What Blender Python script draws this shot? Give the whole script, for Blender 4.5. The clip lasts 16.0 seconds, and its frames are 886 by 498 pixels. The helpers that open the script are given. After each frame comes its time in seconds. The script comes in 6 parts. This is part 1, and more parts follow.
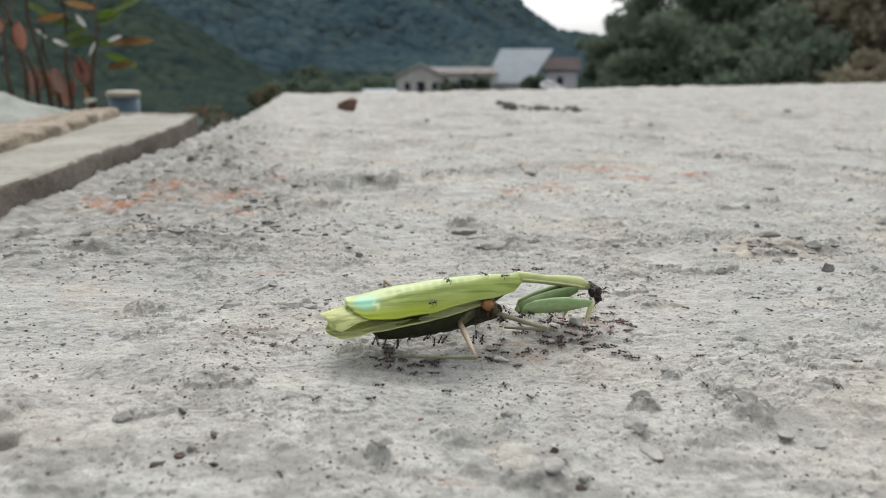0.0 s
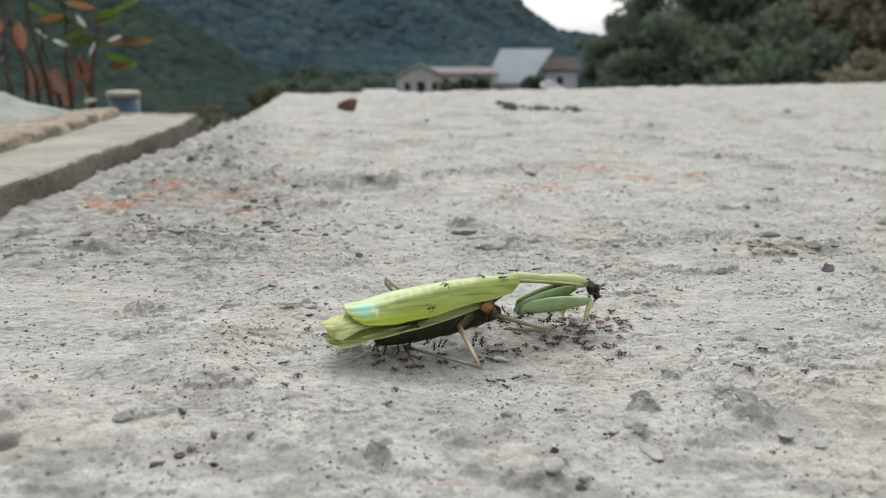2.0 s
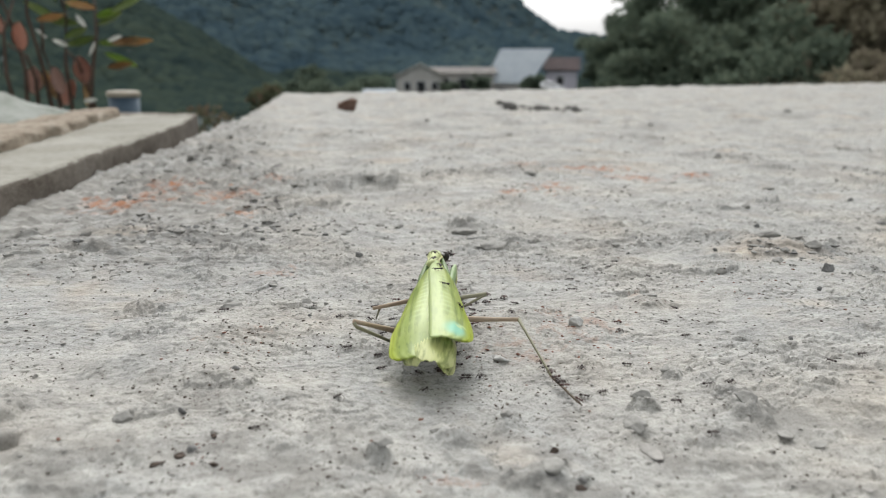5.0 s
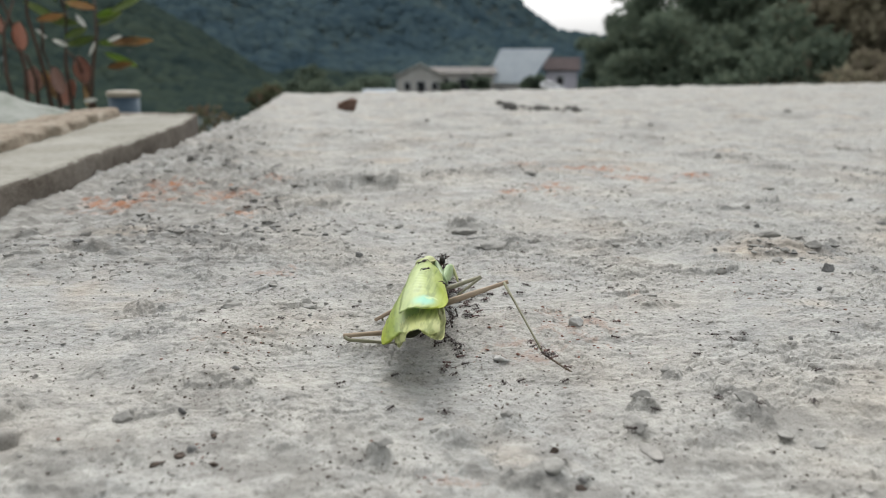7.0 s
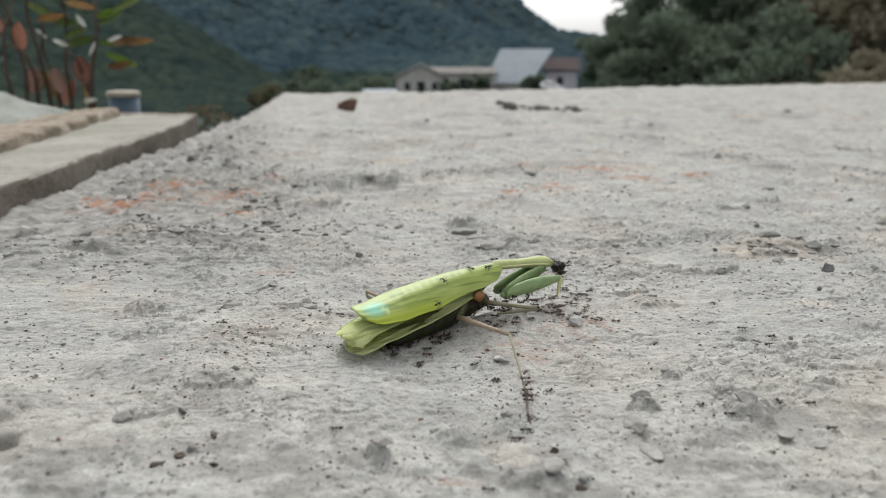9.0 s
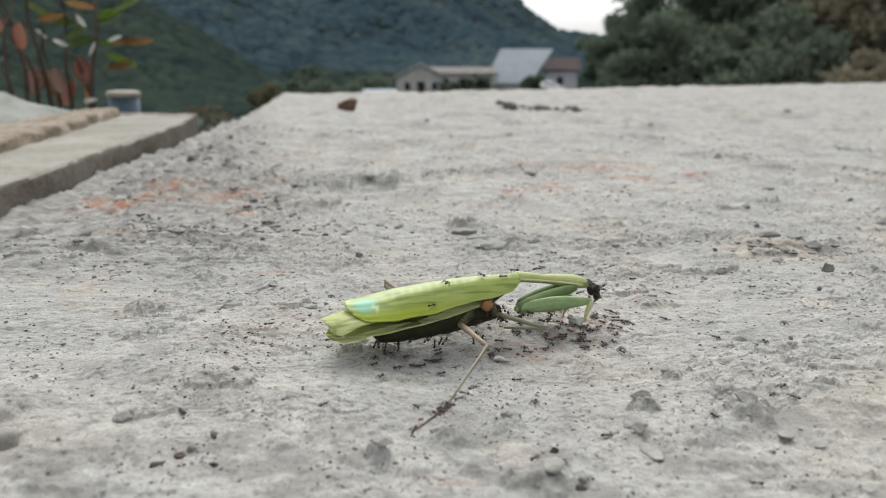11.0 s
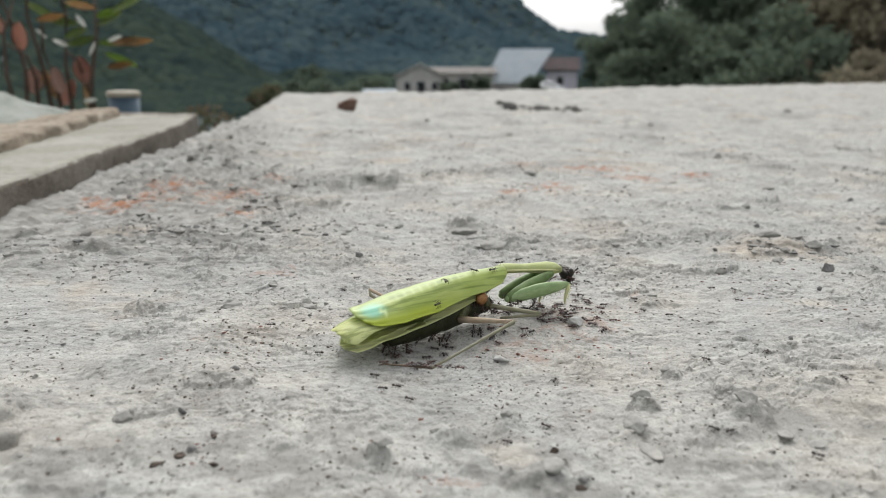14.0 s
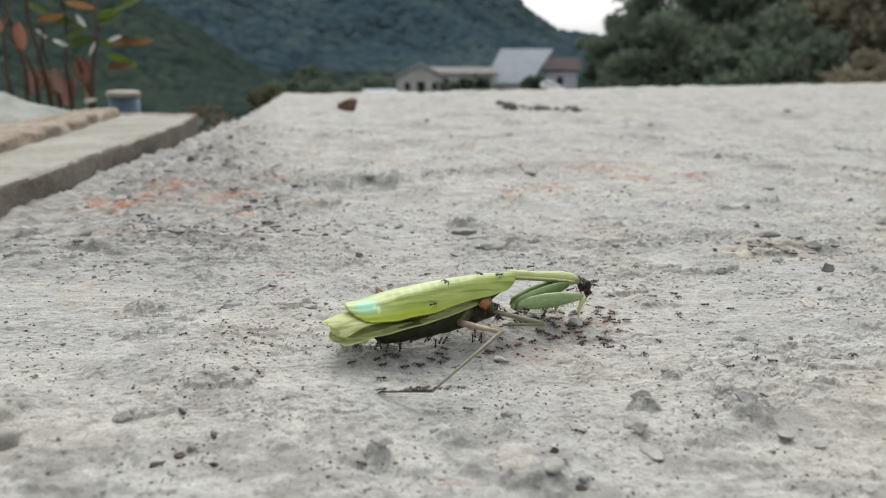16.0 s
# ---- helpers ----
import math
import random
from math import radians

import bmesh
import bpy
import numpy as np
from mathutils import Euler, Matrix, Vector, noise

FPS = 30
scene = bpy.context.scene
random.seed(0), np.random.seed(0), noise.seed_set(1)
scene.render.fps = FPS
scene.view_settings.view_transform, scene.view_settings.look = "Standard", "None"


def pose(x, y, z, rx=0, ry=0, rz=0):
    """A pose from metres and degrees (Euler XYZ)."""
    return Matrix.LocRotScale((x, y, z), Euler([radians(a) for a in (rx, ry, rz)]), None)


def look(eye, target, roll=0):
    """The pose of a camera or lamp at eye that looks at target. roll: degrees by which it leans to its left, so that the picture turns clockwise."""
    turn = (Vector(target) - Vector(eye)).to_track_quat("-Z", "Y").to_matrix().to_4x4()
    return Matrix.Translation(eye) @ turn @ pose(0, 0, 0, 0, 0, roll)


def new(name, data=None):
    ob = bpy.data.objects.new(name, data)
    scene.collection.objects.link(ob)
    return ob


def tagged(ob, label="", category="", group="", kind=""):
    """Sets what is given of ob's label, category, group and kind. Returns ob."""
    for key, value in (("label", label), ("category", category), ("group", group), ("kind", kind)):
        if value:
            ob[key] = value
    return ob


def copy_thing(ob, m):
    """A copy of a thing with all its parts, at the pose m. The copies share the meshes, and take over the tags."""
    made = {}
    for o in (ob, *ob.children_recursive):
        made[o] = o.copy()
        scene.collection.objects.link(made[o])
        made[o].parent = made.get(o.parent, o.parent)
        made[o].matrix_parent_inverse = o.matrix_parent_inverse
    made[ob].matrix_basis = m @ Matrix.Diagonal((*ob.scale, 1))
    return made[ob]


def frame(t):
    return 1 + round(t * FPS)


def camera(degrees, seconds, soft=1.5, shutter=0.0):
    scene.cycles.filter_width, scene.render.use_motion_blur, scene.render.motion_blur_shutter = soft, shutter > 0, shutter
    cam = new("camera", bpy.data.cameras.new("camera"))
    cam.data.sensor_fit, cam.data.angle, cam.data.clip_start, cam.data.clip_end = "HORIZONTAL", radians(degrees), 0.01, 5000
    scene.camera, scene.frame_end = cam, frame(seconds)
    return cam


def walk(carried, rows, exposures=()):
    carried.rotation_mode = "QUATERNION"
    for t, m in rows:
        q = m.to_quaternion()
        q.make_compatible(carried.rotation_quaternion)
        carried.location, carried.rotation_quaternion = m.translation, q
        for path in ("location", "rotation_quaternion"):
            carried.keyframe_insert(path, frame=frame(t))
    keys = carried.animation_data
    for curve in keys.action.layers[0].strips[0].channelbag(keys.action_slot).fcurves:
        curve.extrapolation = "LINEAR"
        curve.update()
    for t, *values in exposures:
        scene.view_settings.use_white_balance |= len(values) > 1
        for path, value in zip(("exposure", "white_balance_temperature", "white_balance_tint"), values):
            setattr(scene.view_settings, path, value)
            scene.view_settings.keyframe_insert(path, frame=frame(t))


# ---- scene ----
cam = camera(62, 16.0, soft=0.9)
cam.data.dof.use_dof = True
cam.data.dof.focus_distance = 0.212
cam.data.dof.aperture_fstop = 18.5
EYE = pose(0, 0, 0.072, 90 - 13.615, 0, 0)
walk(cam, [(0, EYE), (16, EYE)], exposures=[(0, -0.68), (4.2, -0.70), (6.3, -0.74), (7.5, -0.76), (9.2, -0.78), (11.3, -0.71), (13, -0.68), (16, -0.68)])

# ---- light: an overcast sky, brightest behind the hills ----
world = bpy.data.worlds.new("overcast")
scene.world = world
world.use_nodes = True
wn = world.node_tree
sky = wn.nodes.new("ShaderNodeTexSky")
sky.sky_type, sky.sun_disc = "NISHITA", False
sky.sun_elevation, sky.sun_rotation = radians(53.2), radians(-6.8)
sky.air_density, sky.dust_density, sky.ozone_density = 1.0, 6.0, 0.6
grey = wn.nodes.new("ShaderNodeHueSaturation")
grey.inputs["Saturation"].default_value = 0.10
grey.inputs["Value"].default_value = 2.9
wn.links.new(sky.outputs[0], grey.inputs["Color"])
cloud = wn.nodes.new("ShaderNodeMix")
cloud.data_type = "RGBA"
cloud.inputs[0].default_value = 0.22
cloud.inputs[7].default_value = (16.6, 17.0, 17.4, 1)
wn.links.new(grey.outputs[0], cloud.inputs[6])
wn.links.new(cloud.outputs[2], wn.nodes["Background"].inputs["Color"])
wn.nodes["Background"].inputs["Strength"].default_value = 0.13
sun = new("sun", bpy.data.lights.new("sun", "SUN"))
sun.data.energy, sun.data.angle, sun.data.color = 0.9, radians(24), (1.0, 0.97, 0.93)
sun.matrix_world = look((-0.12, 1.0, 1.35), (0, 0, 0))


# ---- numeric noise, for relief ----
class Relief:
    table = np.random.RandomState(7).permutation(256)
    table = np.concatenate([table, table, table])
    angle = np.random.RandomState(8).rand(256) * 2 * np.pi
    cos, sin = np.cos(angle), np.sin(angle)


def perlin(x, y):
    xi, yi = np.floor(x).astype(int), np.floor(y).astype(int)
    fx, fy = x - xi, y - yi
    u, v = fx * fx * fx * (fx * (fx * 6 - 15) + 10), fy * fy * fy * (fy * (fy * 6 - 15) + 10)

    def corner(i, j):
        k = Relief.table[Relief.table[(xi + i) & 255] + ((yi + j) & 255)]
        return Relief.cos[k] * (fx - i) + Relief.sin[k] * (fy - j)
    lo = corner(0, 0) * (1 - u) + corner(1, 0) * u
    hi = corner(0, 1) * (1 - u) + corner(1, 1) * u
    return (lo * (1 - v) + hi * v) * 1.4


def layered(x, y, size, steps=4, gain=0.5):
    total, amp, k = 0.0, 1.0, 1.0 / size
    for i in range(steps):
        total = total + amp * perlin(x * k + 17.3 * i, y * k - 9.1 * i)
        amp, k = amp * gain, k * 2.03
    return total


def smooth(x, a, b):
    t = np.clip((x - a) / (b - a), 0, 1)
    return t * t * (3 - 2 * t)


# ---- materials ----
def nodes_of(name):
    m = bpy.data.materials.new(name)
    m.use_nodes = True
    return m, m.node_tree, m.node_tree.nodes["Principled BSDF"]


def ramp(tree, value, stops):
    r = tree.nodes.new("ShaderNodeValToRGB")
    while len(r.color_ramp.elements) < len(stops):
        r.color_ramp.elements.new(0.5)
    for e, (p, c) in zip(r.color_ramp.elements, stops):
        e.position, e.color = p, (*c, 1)
    tree.links.new(value, r.inputs[0])
    return r.outputs[0]


def noise_node(tree, scale, detail=5, rough=0.6, stretch=(1, 1, 1)):
    co = tree.nodes.new("ShaderNodeTexCoord")
    mp = tree.nodes.new("ShaderNodeMapping")
    mp.inputs["Scale"].default_value = stretch
    n = tree.nodes.new("ShaderNodeTexNoise")
    n.inputs["Scale"].default_value, n.inputs["Detail"].default_value, n.inputs["Roughness"].default_value = scale, detail, rough
    tree.links.new(co.outputs["Object"], mp.inputs["Vector"])
    tree.links.new(mp.outputs[0], n.inputs["Vector"])
    return n.outputs["Fac"]


def blend(tree, fac, a, b, mode="MIX"):
    m = tree.nodes.new("ShaderNodeMix")
    m.data_type, m.blend_type = "RGBA", mode
    for key, v in ((0, fac), (6, a), (7, b)):
        if isinstance(v, bpy.types.NodeSocket):
            tree.links.new(v, m.inputs[key])
        else:
            m.inputs[key].default_value = v if key == 0 else (*v, 1)
    return m.outputs[2]


def bumped(tree, bsdf, value, strength, distance):
    b = tree.nodes.new("ShaderNodeBump")
    b.inputs["Strength"].default_value, b.inputs["Distance"].default_value = strength, distance
    tree.links.new(value, b.inputs["Height"])
    tree.links.new(b.outputs[0], bsdf.inputs["Normal"])


def surface(name, stops, coarse, fine, rough=0.8, bump=0.3, distance=0.001, stretch=(1, 1, 1), vary=0.0, metal=0.0, gloss=0.5):
    """Two scales of mottling between the stops, with fine relief."""
    m, tree, bsdf = nodes_of(name)
    a, b = noise_node(tree, coarse, 4, 0.6, stretch), noise_node(tree, fine, 4, 0.7, stretch)
    mix = tree.nodes.new("ShaderNodeMath")
    mix.operation = "MULTIPLY_ADD"
    mix.inputs[1].default_value = 0.5
    half = tree.nodes.new("ShaderNodeMath")
    half.operation = "MULTIPLY"
    half.inputs[1].default_value = 0.5
    tree.links.new(b, half.inputs[0])
    tree.links.new(a, mix.inputs[0])
    tree.links.new(half.outputs[0], mix.inputs[2])
    color = ramp(tree, mix.outputs[0], stops)
    if vary:
        info = tree.nodes.new("ShaderNodeObjectInfo")
        hsv = tree.nodes.new("ShaderNodeHueSaturation")
        rng = tree.nodes.new("ShaderNodeMapRange")
        rng.inputs[3].default_value, rng.inputs[4].default_value = 1 - vary, 1 + vary
        tree.links.new(info.outputs["Random"], rng.inputs[0])
        tree.links.new(rng.outputs[0], hsv.inputs["Value"])
        tree.links.new(color, hsv.inputs["Color"])
        color = hsv.outputs[0]
    tree.links.new(color, bsdf.inputs["Base Color"])
    bsdf.inputs["Roughness"].default_value, bsdf.inputs["Metallic"].default_value = rough, metal
    bsdf.inputs["Specular IOR Level"].default_value = gloss if rough < 0.8 else 0.12
    if bump:
        bumped(tree, bsdf, b, bump, distance)
    return m


def attribute(tree, name):
    a = tree.nodes.new("ShaderNodeAttribute")
    a.attribute_name = name
    return a.outputs["Fac"]


def slab_material():
    m, tree, bsdf = nodes_of("weathered_concrete")
    broad, mid, small, fine = noise_node(tree, 11, 5), noise_node(tree, 75, 7, 0.72, (0.7, 1.3, 1)), noise_node(tree, 380, 5, 0.7, (0.75, 1.2, 1)), noise_node(tree, 1500, 4, 0.75)
    pale = ramp(tree, broad, [(0.32, (0.304, 0.284, 0.250)), (0.44, (0.324, 0.318, 0.295)), (0.56, (0.300, 0.303, 0.291)), (0.68, (0.330, 0.300, 0.258))])
    dust = ramp(tree, mid, [(0.30, (0.78, 0.78, 0.78)), (0.42, (0.95, 0.95, 0.95)), (0.54, (1.05, 1.05, 1.04)), (0.66, (1.18, 1.18, 1.17))])
    col = blend(tree, 1.0, pale, dust, "MULTIPLY")
    mottle = ramp(tree, small, [(0.32, (0.50, 0.49, 0.47)), (0.40, (0.86, 0.86, 0.85)), (0.48, (1.03, 1.03, 1.03)), (0.64, (1.14, 1.14, 1.14))])
    col = blend(tree, 1.0, col, mottle, "MULTIPLY")
    speck = ramp(tree, fine, [(0.32, (0.46, 0.44, 0.41)), (0.40, (0.88, 0.87, 0.86)), (0.48, (1.03, 1.03, 1.03)), (0.66, (1.16, 1.16, 1.16))])
    col = blend(tree, 1.0, col, speck, "MULTIPLY")
    # one grey for the grit and for shade painted on the near strip
    col = blend(tree, attribute(tree, "grit_shade"), col, (0.172, 0.166, 0.152))
    col = blend(tree, attribute(tree, "stain"), col, (0.30, 0.135, 0.07))
    tree.links.new(col, bsdf.inputs["Base Color"])
    bsdf.inputs["Roughness"].default_value = 0.92
    bsdf.inputs["Specular IOR Level"].default_value = 0.25
    bumped(tree, bsdf, noise_node(tree, 620, 4, 0.65, (0.75, 1.2, 1)), 1.0, 0.0006)
    return m


def wing_material(name, deep, light, patch=False, clear=0.25):
    """Leaf-like wing: fine veins along its length, light coming through."""
    m, tree, bsdf = nodes_of(name)
    vein = noise_node(tree, 900, 3, 0.5, (0.035, 1, 1))
    blotch = noise_node(tree, 160, 3, 0.5, (0.5, 1, 1))
    col = blend(tree, ramp(tree, blotch, [(0.3, (0, 0, 0)), (0.7, (1, 1, 1))]), deep, light)
    lines = ramp(tree, vein, [(0.38, (0.68, 0.72, 0.60)), (0.52, (1.08, 1.06, 1.0))])
    col = blend(tree, 1.0, col, lines, "MULTIPLY")
    if patch:
        col = blend(tree, attribute(tree, "ridge"), col, (0.56, 0.66, 0.34))
        col = blend(tree, attribute(tree, "pale_patch"), col, (0.28, 0.66, 0.50))
        col = blend(tree, attribute(tree, "fleck_glint"), col, (0.60, 0.72, 0.34))
        col = blend(tree, attribute(tree, "yellowing"), col, (0.46, 0.54, 0.015))
    tree.links.new(col, bsdf.inputs["Base Color"])
    bsdf.inputs["Roughness"].default_value = 0.45
    bsdf.inputs["Coat Weight"].default_value = 0.12
    bsdf.inputs["Coat Roughness"].default_value = 0.28
    bsdf.inputs["Specular IOR Level"].default_value = 0.4
    bumped(tree, bsdf, vein, 0.35, 0.0002)
    thin = tree.nodes.new("ShaderNodeBsdfTranslucent")
    tree.links.new(col, thin.inputs["Color"])
    mix = tree.nodes.new("ShaderNodeMixShader")
    mix.inputs[0].default_value = clear
    tree.links.new(bsdf.outputs[0], mix.inputs[1])
    tree.links.new(thin.outputs[0], mix.inputs[2])
    tree.links.new(mix.outputs[0], tree.nodes["Material Output"].inputs["Surface"])
    return m


def leaf_material(name, stops, scale=3.0, thin=0.0, island=0.45):
    """Leaves of one crown, each island its own tone."""
    m, tree, bsdf = nodes_of(name)
    geo = tree.nodes.new("ShaderNodeNewGeometry")
    a = noise_node(tree, scale, 3)
    mix = tree.nodes.new("ShaderNodeMath")
    mix.operation = "MULTIPLY_ADD"
    mix.inputs[1].default_value = island
    tree.links.new(geo.outputs["Random Per Island"], mix.inputs[0])
    half = tree.nodes.new("ShaderNodeMath")
    half.operation = "MULTIPLY"
    half.inputs[1].default_value = 1 - island
    tree.links.new(a, half.inputs[0])
    tree.links.new(half.outputs[0], mix.inputs[2])
    tree.links.new(ramp(tree, mix.outputs[0], stops), bsdf.inputs["Base Color"])
    bsdf.inputs["Roughness"].default_value = 0.9
    bsdf.inputs["Specular IOR Level"].default_value = 0.0
    if thin:
        through_leaf = tree.nodes.new("ShaderNodeBsdfTranslucent")
        tree.links.new(bsdf.inputs["Base Color"].links[0].from_socket, through_leaf.inputs["Color"])
        both = tree.nodes.new("ShaderNodeMixShader")
        both.inputs[0].default_value = thin
        tree.links.new(bsdf.outputs[0], both.inputs[1])
        tree.links.new(through_leaf.outputs[0], both.inputs[2])
        tree.links.new(both.outputs[0], tree.nodes["Material Output"].inputs["Surface"])
    return m


CONCRETE = slab_material()
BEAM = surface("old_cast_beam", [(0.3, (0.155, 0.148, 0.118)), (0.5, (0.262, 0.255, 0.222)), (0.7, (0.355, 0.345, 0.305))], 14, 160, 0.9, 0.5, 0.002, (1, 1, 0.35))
# beam side: mud plus the shade of a face turned from the light
MUD_AND_SHADE = surface("muddy_shaded_cast_side", [(0.3, (0.075, 0.062, 0.050)), (0.5, (0.145, 0.128, 0.108)), (0.7, (0.215, 0.197, 0.172))], 22, 160, 0.92, 0.6, 0.003, (1, 0.6, 0.9))
BOARD = surface("sandy_plank", [(0.32, (0.08, 0.060, 0.042)), (0.44, (0.21, 0.172, 0.13)), (0.55, (0.29, 0.25, 0.20)), (0.7, (0.36, 0.325, 0.27))], 26, 130, 0.9, 0.9, 0.004, (1, 0.45, 1))
ROCK = surface("grey_rock", [(0.34, (0.10, 0.115, 0.09)), (0.45, (0.22, 0.235, 0.21)), (0.7, (0.32, 0.33, 0.31))], 16, 70, 0.9, 0.6, 0.004)
PEBBLE = surface("dark_pebble", [(0.3, (0.10, 0.10, 0.10)), (0.5, (0.17, 0.17, 0.165)), (0.7, (0.26, 0.26, 0.25))], 300, 1500, 0.85, 0.4, 0.0003, vary=0.25)
PALE = surface("pale_pebble", [(0.3, (0.33, 0.33, 0.315)), (0.5, (0.42, 0.42, 0.40)), (0.7, (0.50, 0.50, 0.48))], 300, 1500, 0.85, 0.4, 0.0003, vary=0.12)
GRIT_DARK = surface("dark_grey_debris", [(0.3, (0.05, 0.05, 0.048)), (0.5, (0.09, 0.088, 0.082)), (0.7, (0.14, 0.137, 0.13))], 60, 400, 0.9, 0.4, 0.001)
BRICK = surface("red_brown_stone", [(0.3, (0.08, 0.05, 0.038)), (0.5, (0.15, 0.095, 0.075)), (0.7, (0.22, 0.15, 0.12))], 60, 400, 0.8, 0.4, 0.001)
CRUMB = surface("dark_crumbs", [(0.3, (0.03, 0.025, 0.02)), (0.5, (0.07, 0.055, 0.045)), (0.7, (0.16, 0.13, 0.11))], 150, 900, 0.9, 0.0)
CHIP = surface("grey_chips", [(0.3, (0.208, 0.200, 0.184)), (0.5, (0.304, 0.296, 0.276)), (0.7, (0.384, 0.368, 0.344))], 150, 900, 0.9, 0.3, 0.0003)
LUMP = surface("bedded_aggregate", [(0.3, (0.216, 0.212, 0.196)), (0.5, (0.304, 0.300, 0.280)), (0.7, (0.368, 0.360, 0.336))], 120, 700, 0.92, 0.5, 0.0005, vary=0.15)
RED_SCRAP = surface("red_brown_scraps", [(0.3, (0.07, 0.03, 0.022)), (0.5, (0.14, 0.065, 0.045)), (0.7, (0.24, 0.13, 0.095))], 300, 900, 0.8, 0.0)
FOREWING = wing_material("green_forewing", (0.27, 0.365, 0.062), (0.43, 0.52, 0.165), True, 0.24)
HINDWING = wing_material("yellow_hindwing", (0.64, 0.70, 0.30), (0.76, 0.80, 0.46), False, 0.5)
ABDOMEN = surface("dark_abdomen", [(0.3, (0.0117, 0.0137, 0.0072)), (0.5, (0.0234, 0.0260, 0.0117)), (0.7, (0.0423, 0.0455, 0.0195))], 250, 1200, 0.65, 0.3, 0.0003, gloss=0.2)
THORAX = surface("brown_thorax", [(0.3, (0.022, 0.022, 0.010)), (0.5, (0.050, 0.052, 0.018)), (0.7, (0.11, 0.115, 0.035))], 300, 1200, 0.5, 0.3, 0.0003)
NECK = surface("green_pronotum", [(0.3, (0.27, 0.32, 0.10)), (0.5, (0.37, 0.42, 0.16)), (0.7, (0.47, 0.50, 0.25))], 180, 900, 0.45, 0.25, 0.0002, (0.3, 1, 1))
NECK_EDGE = surface("pale_pronotum_edge", [(0.3, (0.42, 0.44, 0.17)), (0.7, (0.58, 0.58, 0.32))], 180, 900, 0.45, 0.0)
ARM = surface("green_foreleg", [(0.3, (0.13, 0.21, 0.08)), (0.5, (0.21, 0.31, 0.13)), (0.7, (0.34, 0.43, 0.23))], 170, 900, 0.42, 0.2, 0.0002, (0.4, 1, 1))
ARM_DARK = surface("dark_green_foreleg", [(0.3, (0.07, 0.12, 0.03)), (0.5, (0.12, 0.19, 0.06)), (0.7, (0.19, 0.27, 0.10))], 170, 900, 0.45, 0.2, 0.0002, (0.4, 1, 1))
STICK = surface("tan_leg", [(0.3, (0.24, 0.18, 0.12)), (0.5, (0.35, 0.27, 0.19)), (0.7, (0.43, 0.36, 0.27))], 220, 1100, 0.55, 0.2, 0.0002, (0.3, 1, 1))
STICK_GREEN = surface("olive_leg", [(0.3, (0.12, 0.12, 0.075)), (0.5, (0.20, 0.195, 0.125)), (0.7, (0.30, 0.285, 0.19))], 220, 1100, 0.55, 0.2, 0.0002, (0.3, 1, 1))
FOOT = surface("dark_foot", [(0.3, (0.05, 0.035, 0.02)), (0.7, (0.14, 0.10, 0.06))], 300, 1100, 0.6, 0.0)
HEAD = surface("dark_head", [(0.3, (0.006, 0.005, 0.004)), (0.5, (0.016, 0.012, 0.009)), (0.7, (0.04, 0.032, 0.02))], 350, 1500, 0.5, 0.5, 0.0004)
ORANGE = surface("orange_tissue", [(0.3, (0.17, 0.07, 0.022)), (0.5, (0.28, 0.13, 0.04)), (0.7, (0.38, 0.21, 0.08))], 350, 1500, 0.35, 0.3, 0.0003)
ANT = surface("ant_shell", [(0.3, (0.012, 0.008, 0.007)), (0.5, (0.028, 0.016, 0.013)), (0.7, (0.06, 0.03, 0.022))], 900, 3000, 0.4, 0.0, vary=0.4)
ANT_RED = surface("ant_red_shell", [(0.3, (0.030, 0.010, 0.008)), (0.5, (0.058, 0.019, 0.014)), (0.7, (0.10, 0.038, 0.025))], 900, 3000, 0.4, 0.0, vary=0.3)
# HILL and FOREST: the blue of distance haze is put into the base colour
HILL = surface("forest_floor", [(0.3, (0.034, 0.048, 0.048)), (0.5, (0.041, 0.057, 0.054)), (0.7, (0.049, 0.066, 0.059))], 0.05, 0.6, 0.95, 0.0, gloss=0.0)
FOREST = leaf_material("hazy_far_forest", [(0.28, (0.036, 0.061, 0.078)), (0.45, (0.047, 0.075, 0.090)), (0.58, (0.060, 0.090, 0.098)), (0.75, (0.080, 0.111, 0.106))], 0.022, 0.0, 0.25)
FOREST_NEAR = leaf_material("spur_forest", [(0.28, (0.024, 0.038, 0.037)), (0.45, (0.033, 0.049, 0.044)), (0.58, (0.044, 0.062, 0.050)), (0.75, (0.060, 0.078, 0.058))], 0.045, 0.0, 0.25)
TREE_LEAF = leaf_material("tree_leaves", [(0.2, (0.104, 0.136, 0.104)), (0.5, (0.130, 0.166, 0.122)), (0.85, (0.175, 0.204, 0.145))], 0.6, 0.4)
DRY_LEAF = leaf_material("dry_leaves", [(0.2, (0.19, 0.165, 0.125)), (0.5, (0.25, 0.225, 0.165)), (0.85, (0.31, 0.29, 0.20))], 0.6, 0.4)
SHRUB_LEAF = leaf_material("dark_shrub_leaves", [(0.2, (0.075, 0.085, 0.055)), (0.5, (0.105, 0.115, 0.07)), (0.7, (0.14, 0.105, 0.075)), (0.85, (0.16, 0.13, 0.085))], 6.0, 0.3)
BARK = surface("bark", [(0.3, (0.05, 0.04, 0.03)), (0.7, (0.14, 0.11, 0.085))], 3, 25, 0.9, 0.6, 0.01)
WHITEWASH = surface("whitewashed_wall", [(0.3, (0.40, 0.38, 0.35)), (0.5, (0.55, 0.53, 0.50)), (0.7, (0.74, 0.72, 0.69))], 0.8, 6, 0.9, 0.2, 0.01)
